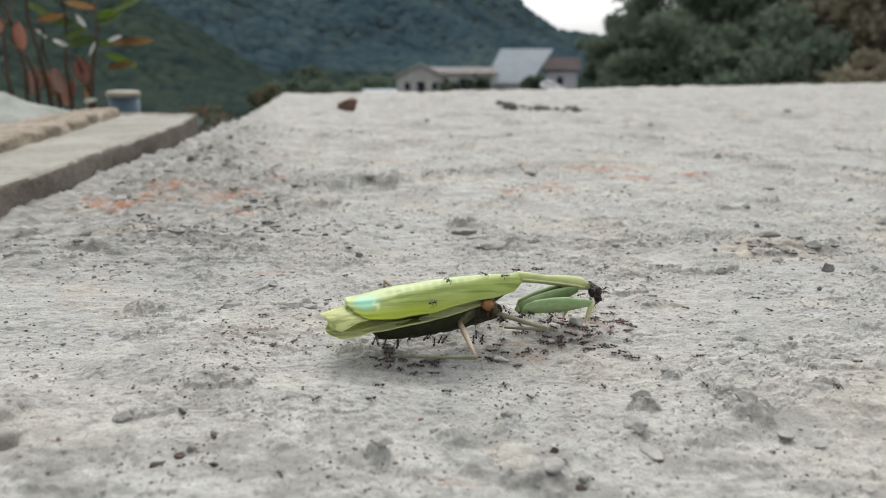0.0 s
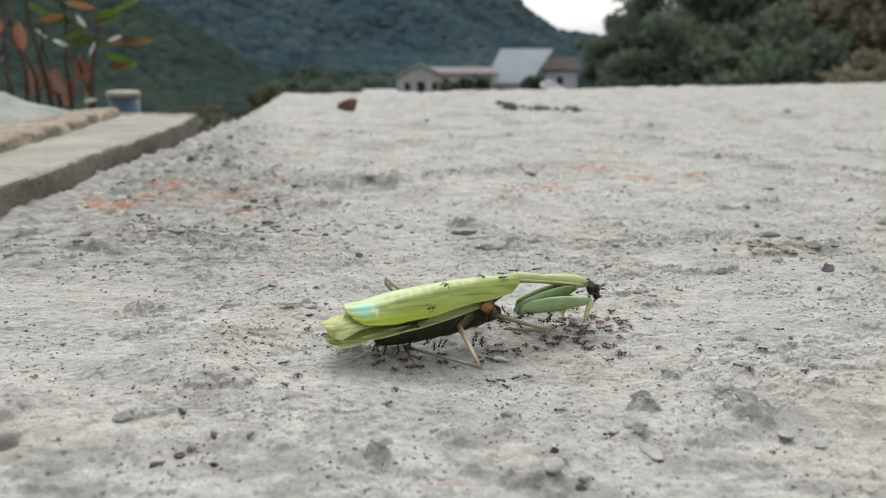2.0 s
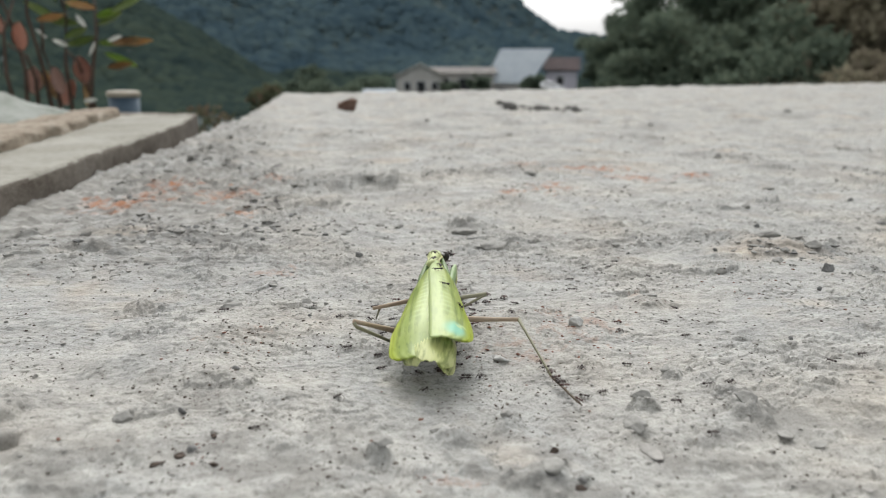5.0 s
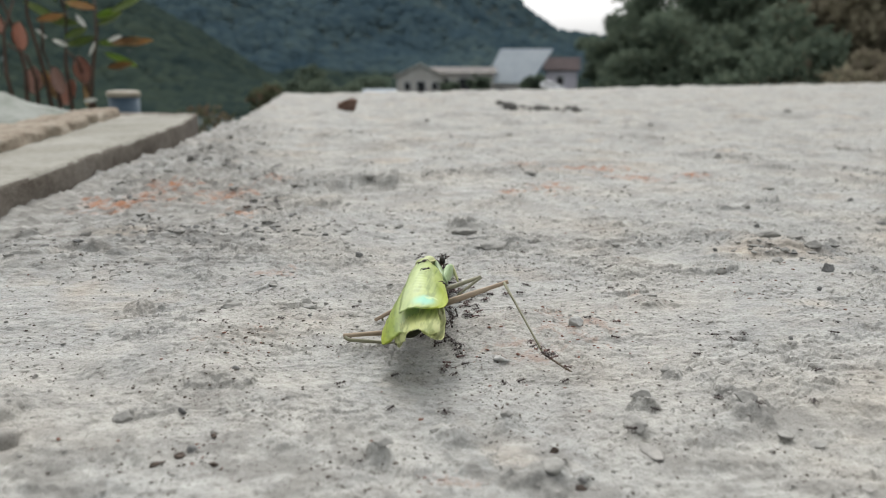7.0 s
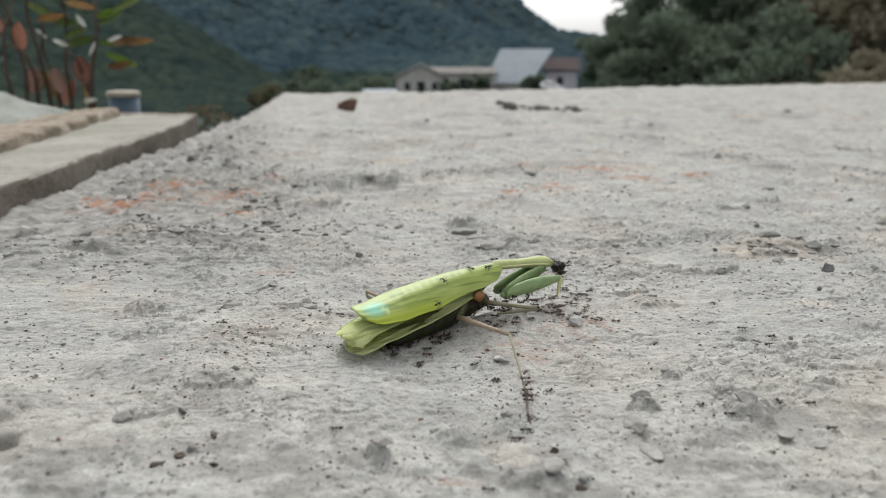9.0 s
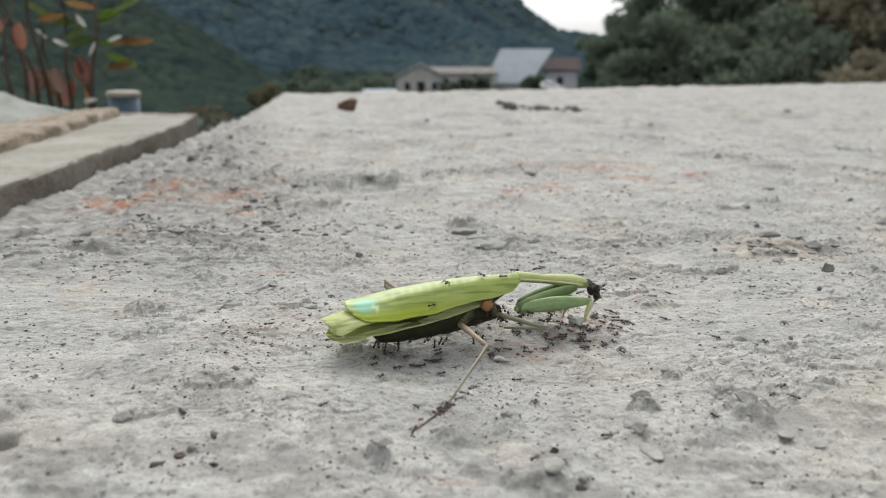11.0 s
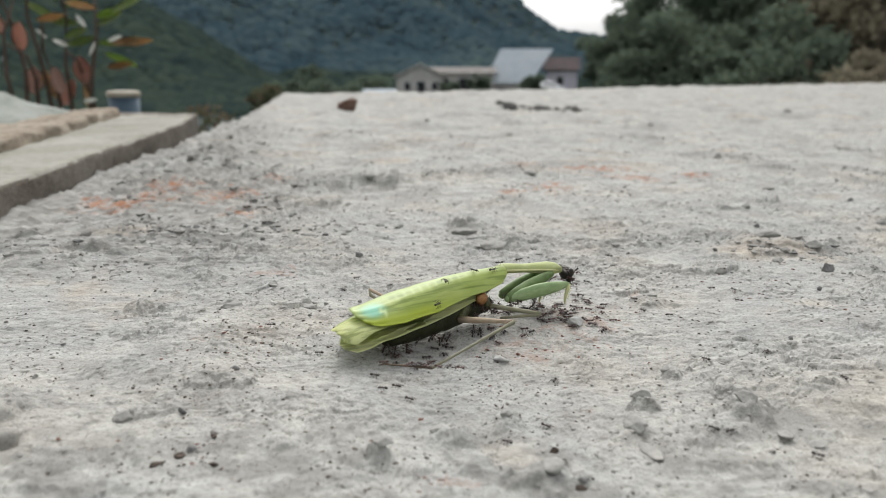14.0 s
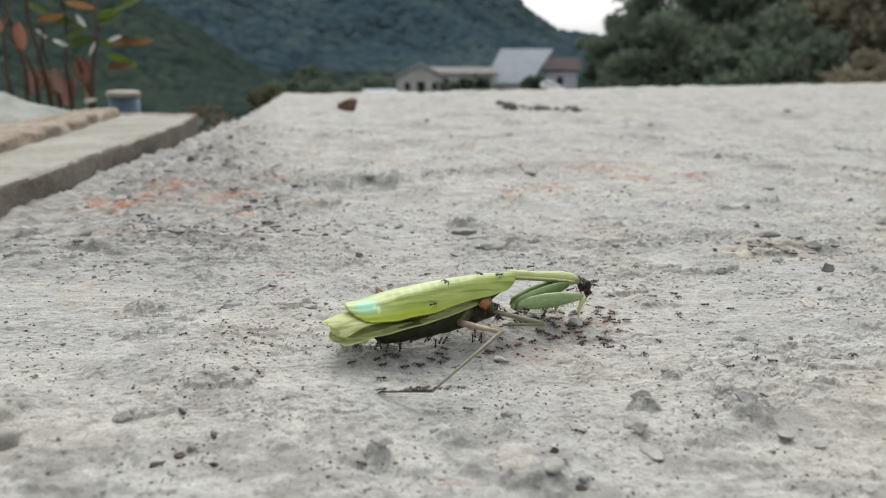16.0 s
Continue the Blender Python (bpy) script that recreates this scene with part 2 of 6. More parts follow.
LILAC = surface("grey_lilac_wall", [(0.3, (0.46, 0.44, 0.50)), (0.7, (0.66, 0.64, 0.70))], 0.8, 6, 0.9, 0.2, 0.01)
METAL_ROOF = surface("grey_metal_roof", [(0.3, (0.26, 0.30, 0.33)), (0.5, (0.33, 0.37, 0.40)), (0.7, (0.40, 0.43, 0.46))], 0.7, 7, 0.8, 0.2, 0.01)
DARK_ROOF = surface("dark_tile_roof", [(0.3, (0.045, 0.035, 0.036)), (0.7, (0.11, 0.085, 0.085))], 0.9, 9, 0.8, 0.3, 0.02)
TAN_ROOF = surface("tan_tile_roof", [(0.3, (0.30, 0.285, 0.25)), (0.7, (0.52, 0.495, 0.45))], 0.9, 9, 0.8, 0.3, 0.02)
GREY_ROOF = surface("weathered_grey_roof", [(0.3, (0.11, 0.105, 0.10)), (0.7, (0.24, 0.225, 0.21))], 0.9, 9, 0.8, 0.3, 0.02)
GLASS_DARK = surface("dark_opening", [(0.3, (0.02, 0.022, 0.025)), (0.7, (0.05, 0.05, 0.055))], 1, 5, 0.2, 0.0)
WHITE_PAINT = surface("white_paint", [(0.3, (0.82, 0.83, 0.85)), (0.7, (0.90, 0.90, 0.91))], 1, 8, 0.3, 0.0)
RUBBER = surface("rubber", [(0.3, (0.015, 0.015, 0.015)), (0.7, (0.03, 0.03, 0.03))], 3, 20, 0.8, 0.0)
BLUE = surface("blue_tin", [(0.3, (0.026, 0.050, 0.080)), (0.5, (0.042, 0.080, 0.120)), (0.7, (0.08, 0.13, 0.17))], 20, 120, 0.5, 0.2, 0.001)
RIM = surface("pale_rim", [(0.3, (0.27, 0.235, 0.17)), (0.7, (0.42, 0.385, 0.32))], 40, 200, 0.6, 0.2, 0.001)
SOIL = surface("pot_soil", [(0.3, (0.04, 0.03, 0.02)), (0.7, (0.10, 0.075, 0.05))], 60, 300, 0.95, 0.5, 0.003)
RED_LEAF = surface("rusty_leaf", [(0.3, (0.20, 0.10, 0.075)), (0.5, (0.30, 0.165, 0.125)), (0.7, (0.38, 0.25, 0.20))], 25, 160, 0.5, 0.3, 0.001, vary=0.3)
GREEN_LEAF = surface("garden_leaf", [(0.3, (0.08, 0.12, 0.03)), (0.5, (0.14, 0.20, 0.05)), (0.7, (0.24, 0.28, 0.09))], 25, 160, 0.42, 0.3, 0.001, vary=0.3)
ORANGE_LEAF = surface("turning_leaf", [(0.3, (0.22, 0.11, 0.05)), (0.5, (0.33, 0.20, 0.085)), (0.7, (0.38, 0.31, 0.14))], 25, 160, 0.45, 0.3, 0.001, vary=0.3)
# white leaves stand in for glints on the foliage
GLINT_LEAF = surface("glint_leaf", [(0.3, (0.55, 0.56, 0.52)), (0.7, (0.75, 0.75, 0.72))], 25, 160, 0.35, 0.2, 0.001)
STEM = surface("brown_stem", [(0.3, (0.045, 0.03, 0.024)), (0.7, (0.105, 0.072, 0.055))], 30, 200, 0.8, 0.3, 0.001)


# ---- mesh tools ----
def grid_mesh(name, co, faces, material, smooth_shade=True):
    me = bpy.data.meshes.new(name)
    me.vertices.add(len(co))
    me.vertices.foreach_set("co", np.asarray(co, dtype=np.float32).ravel())
    f = np.asarray(faces, dtype=np.int32)
    me.loops.add(f.size)
    me.loops.foreach_set("vertex_index", f.ravel())
    me.polygons.add(len(f))
    me.polygons.foreach_set("loop_start", np.arange(len(f), dtype=np.int32) * f.shape[1])
    me.polygons.foreach_set("loop_total", np.full(len(f), f.shape[1], dtype=np.int32))
    me.update(calc_edges=True)
    me.validate()
    me.polygons.foreach_set("use_smooth", [smooth_shade] * len(me.polygons))
    me.materials.append(material)
    return me


def paint(me, name, values):
    me.attributes.new(name, "FLOAT", "POINT").data.foreach_set("value", np.asarray(values, dtype=np.float32))


def quads(rows, cols):
    i = np.arange(rows * cols).reshape(rows, cols)
    return np.stack([i[:-1, :-1], i[:-1, 1:], i[1:, 1:], i[1:, :-1]], -1).reshape(-1, 4)


def bm_mesh(name, bm, material, smooth_shade=True, crease=0):
    me = bpy.data.meshes.new(name)
    bmesh.ops.recalc_face_normals(bm, faces=bm.faces)
    for f in bm.faces:
        f.smooth = smooth_shade
    bm.to_mesh(me)
    bm.free()
    if crease:
        me.set_sharp_from_angle(angle=radians(crease))
    me.materials.append(material)
    return me


def part(name, bm, material, parent, label="", smooth_shade=True):
    ob = new(name, bm if isinstance(bm, bpy.types.Mesh) else bm_mesh(name, bm, material, smooth_shade))
    ob.parent = parent
    if label:
        tagged(ob, label)
    return ob


def tube(bm, points, radii, sides=8, flat=1.0):
    """A closed round bar through the points; flat squeezes it sideways."""
    pts = [Vector(p) for p in points]
    rings = []
    for i, p in enumerate(pts):
        d = (pts[min(i + 1, len(pts) - 1)] - pts[max(i - 1, 0)]).normalized()
        side = d.cross(Vector((0, 0, 1)))
        side = side.normalized() if side.length > 1e-4 else Vector((1, 0, 0))
        up = side.cross(d)
        r = radii[i]
        rings.append([bm.verts.new(p + side * (math.cos(a) * r * flat) + up * (math.sin(a) * r))
                      for a in [2 * math.pi * k / sides for k in range(sides)]])
    for a, b in zip(rings, rings[1:]):
        for k in range(sides):
            bm.faces.new((a[k], a[(k + 1) % sides], b[(k + 1) % sides], b[k]))
    bm.faces.new(rings[0])
    bm.faces.new(rings[-1])
    return bm


def ball(bm, centre, radii, turn=None, u=10, v=7, rough=0.0, size=1.0):
    m = Matrix.Translation(centre) @ (turn.to_4x4() if turn else Matrix()) @ Matrix.Diagonal((*radii, 1))
    got = bmesh.ops.create_uvsphere(bm, u_segments=u, v_segments=v, radius=1.0)["verts"]
    if rough:
        for w in got:
            w.co *= 1 + rough * noise.noise(w.co * size + Vector(centre) * 31.7)
    bmesh.ops.transform(bm, matrix=m, verts=got)
    return bm


def box(bm, lo, hi, bevel=0.0):
    m = Matrix.Translation([(a + b) / 2 for a, b in zip(lo, hi)]) @ Matrix.Diagonal((*[b - a for a, b in zip(lo, hi)], 1))
    got = bmesh.ops.create_cube(bm, size=1.0, matrix=m)["verts"]
    if bevel:
        edges = list({e for w in got for e in w.link_edges})
        bmesh.ops.bevel(bm, geom=edges, offset=bevel, segments=2, affect="EDGES")
    return bm


def mm(points):
    return [tuple(c * 0.001 for c in p) for p in points]


# ---- the concrete slab ----
EDGE_Y = [-1.0, 0.365, 0.435, 0.585, 0.79, 0.887, 1.226, 2.3, 4.0]
EDGE_X = [-0.215, -0.223, -0.225, -0.246, -0.262, -0.279, -0.313, -0.489, -0.8]
# lumps cast in the surface: x, y, radius, height
LUMPS = [(-0.0124, 0.1262, 0.0027, 0.0040), (0.0184, 0.1200, 0.0062, 0.0036), (0.0396, 0.1397, 0.0052, 0.0020), (0.0449, 0.1520, 0.0036, 0.0034),
         (0.0661, 0.1475, 0.0056, 0.0030), (0.0556, 0.1678, 0.0036, 0.0026), (0.0019, 0.1380, 0.0048, 0.0022), (0.0128, 0.1448, 0.0034, 0.0022),
         (-0.0925, 0.1430, 0.0060, 0.0030), (0.0650, 0.2235, 0.0070, 0.0028), (0.1340, 0.2950, 0.0200, 0.0050), (-0.0930, 0.2150, 0.0050, 0.0025),
         (0.0120, 0.3330, 0.0090, 0.0040), (0.0300, 0.3000, 0.0110, 0.0030), (-0.0560, 0.4750, 0.0330, 0.0060), (-0.0300, 0.4850, 0.0180, 0.0050),
         (-0.0650, 0.1750, 0.0260, 0.0030), (0.1050, 0.1300, 0.0150, 0.0030), (0.0060, 0.1275, 0.0050, 0.0016)]
# low broken shelves that face the lens: from x, y to x, y, height, how far they fall off behind
SHELVES = [(0.0957, 0.2513, 0.1129, 0.2643, 0.0022, 0.010), (0.0600, 0.2281, 0.0705, 0.2343, 0.0025, 0.008), (0.1240, 0.2839, 0.1500, 0.2867, 0.0018, 0.014),
           (0.1450, 0.3065, 0.1519, 0.2983, 0.0018, 0.012), (0.1237, 0.2983, 0.1398, 0.3141, 0.0016, 0.012), (0.0041, 0.3291, 0.0166, 0.3315, 0.0028, 0.010),
           (0.0159, 0.3065, 0.0257, 0.3086, 0.0022, 0.008), (0.0140, 0.2905, 0.0311, 0.2943, 0.0028, 0.010), (0.0332, 0.2983, 0.0450, 0.3108, 0.0026, 0.010),
           (-0.0315, 0.3108, -0.0240, 0.3086, 0.0018, 0.006), (-0.0454, 0.2133, -0.0396, 0.2222, 0.0016, 0.006), (-0.0574, 0.2281, -0.0544, 0.2395, 0.0016, 0.005),
           (-0.1156, 0.3065, -0.1016, 0.2983, 0.0030, 0.012), (-0.0950, 0.2128, -0.0909, 0.2222, 0.0012, 0.007), (-0.0667, 0.2128, -0.0598, 0.2193, 0.0014, 0.008)]
SCARPS = [(-0.0679, 0.1399, -0.0637, 0.1412, 0.0012, 0.006), (-0.0505, 0.1503, -0.0405, 0.1555, 0.0015, 0.012), (-0.0624, 0.1555, -0.0506, 0.1508, 0.0012, 0.010),
          (0.0657, 0.1344, 0.0729, 0.1353, 0.0009, 0.005), (0.0725, 0.1344, 0.0756, 0.1317, 0.0009, 0.005), (-0.0289, 0.1555, -0.0190, 0.1602, 0.0005, 0.008),
          (-0.0192, 0.1611, -0.0061, 0.1702, 0.0005, 0.008), (-0.0262, 0.1738, -0.0064, 0.1787, 0.0004, 0.008), (-0.0501, 0.4494, -0.0159, 0.4677, 0.0060, 0.040),
          (-0.0693, 0.3803, -0.0470, 0.4206, 0.0040, 0.025), (0.1769, 0.4022, 0.1968, 0.4149, 0.0030, 0.014), (0.1424, 0.3885, 0.1484, 0.3803, 0.0026, 0.012),
          (0.2501, 0.5412, 0.2680, 0.5574, 0.0040, 0.016), (-0.1491, 0.2839, -0.1331, 0.2886, 0.0025, 0.014), (-0.1640, 0.2708, -0.1490, 0.2794, 0.0025, 0.014)]
STAINS = [(-0.1810, 0.4050, 0.020, 0.024), (-0.1690, 0.4500, 0.014, 0.036), (-0.1270, 0.4350, 0.018, 0.024), (-0.1180, 0.5120, 0.010, 0.024), (-0.1080, 0.3760, 0.010, 0.014),
          (0.062, 0.560, 0.020, 0.016), (0.066, 0.450, 0.012, 0.020), (0.040, 0.435, 0.008, 0.012), (0.112, 0.535, 0.030, 0.012), (0.130, 0.495, 0.020, 0.016),
          (0.175, 0.510, 0.012, 0.010), (-0.056, 0.252, 0.006, 0.006), (-0.064, 0.250, 0.004, 0.003), (-0.049, 0.193, 0.004, 0.003),
          (0.038, 0.205, 0.012, 0.012), (0.022, 0.185, 0.010, 0.008), (-0.058, 0.180, 0.006, 0.002), (0.062, 0.229, 0.003, 0.003), (0.002, 0.119, 0.005, 0.003)]


def relief(x, y):
    """Height of the slab's rough face, and how gritty it is."""
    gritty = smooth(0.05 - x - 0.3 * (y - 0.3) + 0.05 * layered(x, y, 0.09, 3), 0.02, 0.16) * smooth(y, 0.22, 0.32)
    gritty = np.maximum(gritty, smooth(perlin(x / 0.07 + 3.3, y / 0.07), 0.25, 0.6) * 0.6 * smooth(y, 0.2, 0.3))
    far = smooth(y, 0.35, 1.2)
    quiet = 1 - 0.8 * np.exp(-((x - 0.012) ** 2 + (y - 0.2) ** 2) / 0.055 ** 2)
    h = 0.0040 * layered(x, y, 0.16, 2) * quiet * (1 + far)
    h += 0.00016 * layered(x + 5, y, 0.022, 2, 0.5) * (0.5 + 0.5 * quiet) * (1 + 1.2 * gritty)
    near = 1 - smooth(y, 0.14, 0.20)
    worn = smooth(layered(x - 0.3, y + 0.1, 0.05, 3, 0.6), -0.15, 0.40)
    rugged = (1 - 0.25 * near) * (0.35 + 0.75 * worn) + 0.9 * gritty
    h += 0.00120 * layered(x * 0.8 + 3, y * 1.2, 0.030, 4, 0.5) * (0.6 + 0.4 * quiet)
    ragged = layered(x + 8, y, 0.0030, 3, 0.7)
    # trowelled plaster: thin lapping layers that run askew
    lap = perlin(x / 0.034 + 0.8 * perlin(x / 0.015, y / 0.015), (y - 0.35 * x) / 0.010) + 0.10 * ragged
    h += 0.00040 * (smooth(lap, 0.10, 0.15) + smooth(lap, 0.44, 0.49)) * (0.4 + 0.6 * rugged)
    flake = perlin(x / 0.014 + 0.6 * perlin(x / 0.005, y / 0.005), y / 0.011) + 0.20 * ragged
    h += rugged * (0.00055 * smooth(flake, 0.36, 0.40) + 0.00042 * smooth(perlin(x / 0.010 - 8, y / 0.007 + 0.4 * flake) + 0.20 * ragged, 0.38, 0.42))
    crust = layered(x + 0.002 * flake, y * 1.25, 0.011, 5, 0.62)
    h += 0.00040 * rugged * (smooth(crust + 0.10 * ragged, 0.12, 0.18) + 0.6 * smooth(crust, 0.5, 0.56) + 0.3 * crust)
    h -= 0.00016 * rugged * np.abs(layered(x - 4, y * 1.2, 0.006, 3, 0.55))
    h += 0.00007 * layered(x, y * 1.3 + 3, 0.0024, 3, 0.7) * (0.5 + 0.8 * rugged)
    bits = perlin(x / 0.0030 + 0.7 * flake + 60, y / 0.0022)
    h += 0.00030 * smooth(bits, 0.38, 0.44) * (0.12 + 0.75 * rugged)
    h -= 0.00036 * smooth(-bits - 0.10 * flake, 0.40, 0.47) * (0.25 + 0.8 * rugged)
    h += 0.0030 * gritty * smooth(layered(x, y, 0.014, 5, 0.68), 0.20, 0.34) * smooth(y, 0.30, 0.5)
    h -= 0.0010 * smooth(perlin(x / 0.0050, y / 0.0040), 0.42, 0.55) * gritty
    h += 0.0026 * far * layered(x - 2, y * 1.5, 0.06, 4, 0.6)
    for ax, ay, bx, by, z, back in SHELVES + SCARPS:
        lx, ly = bx - ax, by - ay
        length = math.hypot(lx, ly)
        close = np.hypot(x - (ax + bx) / 2, y - (ay + by) / 2) < length * 0.8 + 3.5 * back
        if close.any():
            p, q = x[close], y[close]
            along = ((p - ax) * lx + (q - ay) * ly) / length ** 2
            off = ((q - ay) * lx - (p - ax) * ly) / length
            off = off + 0.22 * back * layered(p + 3, q, 0.5 * back, 3, 0.6) - back * 0.5 * (2 * along - 1) ** 2
            ends = smooth(along, -0.35, 0.25) * (1 - smooth(along, 0.75, 1.35))
            h[close] += z * ends * smooth(off, 0.0, 0.18 * back) * np.exp(-np.clip(off, 0, None) / back)
    for a, b, r, z in LUMPS:
        near = (np.abs(x - a) < 1.7 * r) & (np.abs(y - b) < 1.7 * r)
        if near.any():
            p, q = x[near], y[near]
            d = np.hypot(p - a, (q - b) * 1.15) / r
            d = d * (1 + 0.6 * layered(p + a, q, 0.9 * r, 2, 0.5))
            h[near] += 0.75 * z * smooth(1.15 - d, 0.0, 0.9) * (1 + 0.18 * layered(p, q + b, 0.4 * r, 2, 0.5))
    h += 0.0026 * np.exp(-(((x - 0.016) / 0.018) ** 2 + ((y - 0.203) / 0.010) ** 2))
    h -= 0.0045 * np.exp(-(((x + 0.0862) / 0.0032) ** 2 + ((y - 0.1300) / 0.0030) ** 2) ** 2)
    # a shallow scooped hollow in front of the insect
    h -= 0.0022 * np.exp(-(((x + 0.005) / 0.035) ** 2 + ((y - 0.168) / 0.013) ** 2))
    return h, gritty


def build_slab():
    s = np.interp(np.arange(880), [0, 80, 510, 879], [0, 0.136, 0.395, 1])[:, None]
    u = np.linspace(0, 1, 860)[None, :]
    far_y = np.full((1, 860), 2.7)
    for _ in range(12):
        xf = np.maximum(np.interp(far_y, EDGE_Y, EDGE_X), -0.66 * far_y)
        xf = xf + (np.maximum(0.70 * far_y, 1.95) - xf) * u
        far_y = 0.5 * far_y + 0.5 * np.clip(2.66 + 0.70 * xf + 0.03 * perlin(xf / 0.25, xf * 0 + 0.3), 1.5, 6)
    y = 0.088 * (far_y / 0.088) ** s
    y_behind = np.linspace(-0.9, 0.085, 24)[:, None] + 0 * u
    y = np.concatenate([y_behind, y], 0)
    edge = np.interp(y, EDGE_Y, EDGE_X)
    wobble = 0.008 * layered(y * 0 + 1.7, y, 0.07, 4) + 0.0012 * perlin(y / 0.011, y * 0 + 4.4)
    edge = edge + wobble
    left = np.maximum(edge, -0.66 * np.maximum(y, 0.35))
    right = np.maximum(0.70 * y, 1.95)
    span = right - left
    in_left = np.maximum(left + 0.06 * span, -0.66 * np.maximum(y, 0.16))
    in_right = np.minimum(right - 0.06 * span, 0.68 * np.maximum(y, 0.16))
    x = np.where(u < 0.06, left + (in_left - left) * u / 0.06, in_left + (in_right - in_left) * (u - 0.06) / 0.88)
    x = np.where(u > 0.94, in_right + (right - in_right) * (u - 0.94) / 0.06, x)
    z, gritty = relief(x, y)
    near_edge = smooth(0.022 - (x - edge) + 0.012 * layered(x, y, 0.02, 2), 0.0, 0.022)
    z = z * (1 - 0.6 * near_edge) + 0.0030 * near_edge + 0.0022 * near_edge * layered(x, y, 0.025, 3, 0.55)
    stain = np.zeros_like(x)
    for a, b, rx, ry in STAINS:
        near = (np.abs(x - a) < 2.2 * rx) & (np.abs(y - b) < 2.2 * ry)
        p, q = x[near], y[near]
        d = np.hypot((p - a) / rx, (q - b) / ry) + 0.9 * layered(p, q, min(rx, ry) * 0.6, 5, 0.75)
        stain[near] = np.maximum(stain[near], smooth(1.0 - d, 0.0, 0.6))
    stain *= (0.32 + 0.68 * smooth(y, 0.22, 0.4)) * (0.12 + 0.80 * smooth(layered(x, y, 0.007, 4, 0.75), -0.35, 0.35))
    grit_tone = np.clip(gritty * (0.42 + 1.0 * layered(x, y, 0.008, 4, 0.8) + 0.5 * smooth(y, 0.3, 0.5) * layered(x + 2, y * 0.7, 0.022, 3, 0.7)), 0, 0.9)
    rows, cols = x.shape
    co = np.stack([x, y, z], -1)
    # sides: ring of rows and columns dropped to the underside
    drop = 0.22
    co = np.concatenate([co, co[-1:] + np.array([0, 0.01, -0.03]), co[-1:] * [1, 1, 0] + np.array([0, 0.012, -drop])], 0)
    skirt_l = co[:, :1].copy()
    skirt_l[:, :, 0] -= 0.004
    skirt_l[:, :, 2] -= 0.02
    skirt_b = skirt_l.copy()
    skirt_b[:, :, 2] = -drop
    co = np.concatenate([skirt_b, skirt_l, co], 1)
    r2, c2 = co.shape[:2]

    def pad(v):
        v = np.concatenate([v, v[-1:], v[-1:]], 0)
        return np.concatenate([v[:, :1], v[:, :1], v], 1).ravel()
    me = grid_mesh("concrete_slab", co.reshape(-1, 3), quads(r2, c2), CONCRETE)
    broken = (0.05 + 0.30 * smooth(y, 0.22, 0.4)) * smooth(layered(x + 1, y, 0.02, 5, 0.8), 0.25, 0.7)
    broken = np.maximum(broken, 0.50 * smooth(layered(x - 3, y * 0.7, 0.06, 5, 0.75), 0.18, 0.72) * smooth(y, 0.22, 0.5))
    # the near strip is greyed: shade by the camera put into the colour
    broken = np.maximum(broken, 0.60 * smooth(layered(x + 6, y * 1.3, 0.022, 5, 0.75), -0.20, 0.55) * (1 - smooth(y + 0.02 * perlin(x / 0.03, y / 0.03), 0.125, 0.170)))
    paint(me, "grit_shade", pad(np.clip(np.maximum(grit_tone, broken), 0, 0.85)))
    paint(me, "stain", pad(stain))
    return tagged(new("concrete_slab", me), "rough pale grey concrete slab with rusty stains, gritty patches and a shade-greyed foreground", "slab", kind="structure")


NEAR_X, NEAR_Y = np.linspace(-0.14, 0.18, 321), np.linspace(0.10, 0.38, 281)
NEAR_Z = relief(*np.meshgrid(NEAR_X, NEAR_Y))[0]


def ground_z(x, y):
    """Height of the slab; near the mantis from a fine table."""
    if -0.139 < x < 0.179 and 0.101 < y < 0.379:
        u, v = (x + 0.14) * 1000, (y - 0.10) * 1000
        i, j = int(u), int(v)
        u, v = u - i, v - j
        return float((NEAR_Z[j, i] * (1 - u) + NEAR_Z[j, i + 1] * u) * (1 - v) + (NEAR_Z[j + 1, i] * (1 - u) + NEAR_Z[j + 1, i + 1] * u) * v)
    return float(relief(np.array([x]), np.array([y]))[0][0])


def ground_zs(x, y):
    return relief(np.asarray(x, float), np.asarray(y, float))[0]


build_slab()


# ---- land: valley, spur, mountain, slope ----
def land_z(px, r):
    """Height by bearing (as the offset of a unit-distance column) and distance."""
    ridge = np.interp(px, [-4000, -900, 0, 600, 800, 905, 940, 975, 1035, 1200, 1700, 3000], [200, 330, 300, 245, 158, 102, 74, 55, 40, 30, 50, 120]) / 1343
    base = -2.6 - 12 * smooth(r, 110, 200) * (1 - smooth(px, 1000, 1300))
    ridge_z = 620 * ridge
    z1 = base + (ridge_z - base) * smooth(r, 200, 640) ** 1.3
    z1 = np.where(r > 640, ridge_z * (1 - 0.25 * smooth(r, 640, 3000)), z1)
    spur = np.interp(px, [-3000, -300, 200, 350, 490, 600], [260, 230, 126, 62, -25, -70]) / 1343
    z2 = 230 * spur * smooth(r, 60, 230) * (1 - 0.8 * smooth(r, 240, 330)) + base * (1 - smooth(r, 60, 230))
    z = np.maximum(z1, np.where((px < 590), z2, -99))
    bank = np.interp(px, [1050, 1150, 1300, 1450, 1600, 2600, 3600], [-40, 10, 80, 170, 260, 300, 100]) / 1343
    z3 = -2.6 + (60 * bank + 2.6) * smooth(r, 14, 60)
    z = np.maximum(z, np.where(px > 1050, z3 * (1 - 0.5 * smooth(r, 70, 400)), -99))
    return z


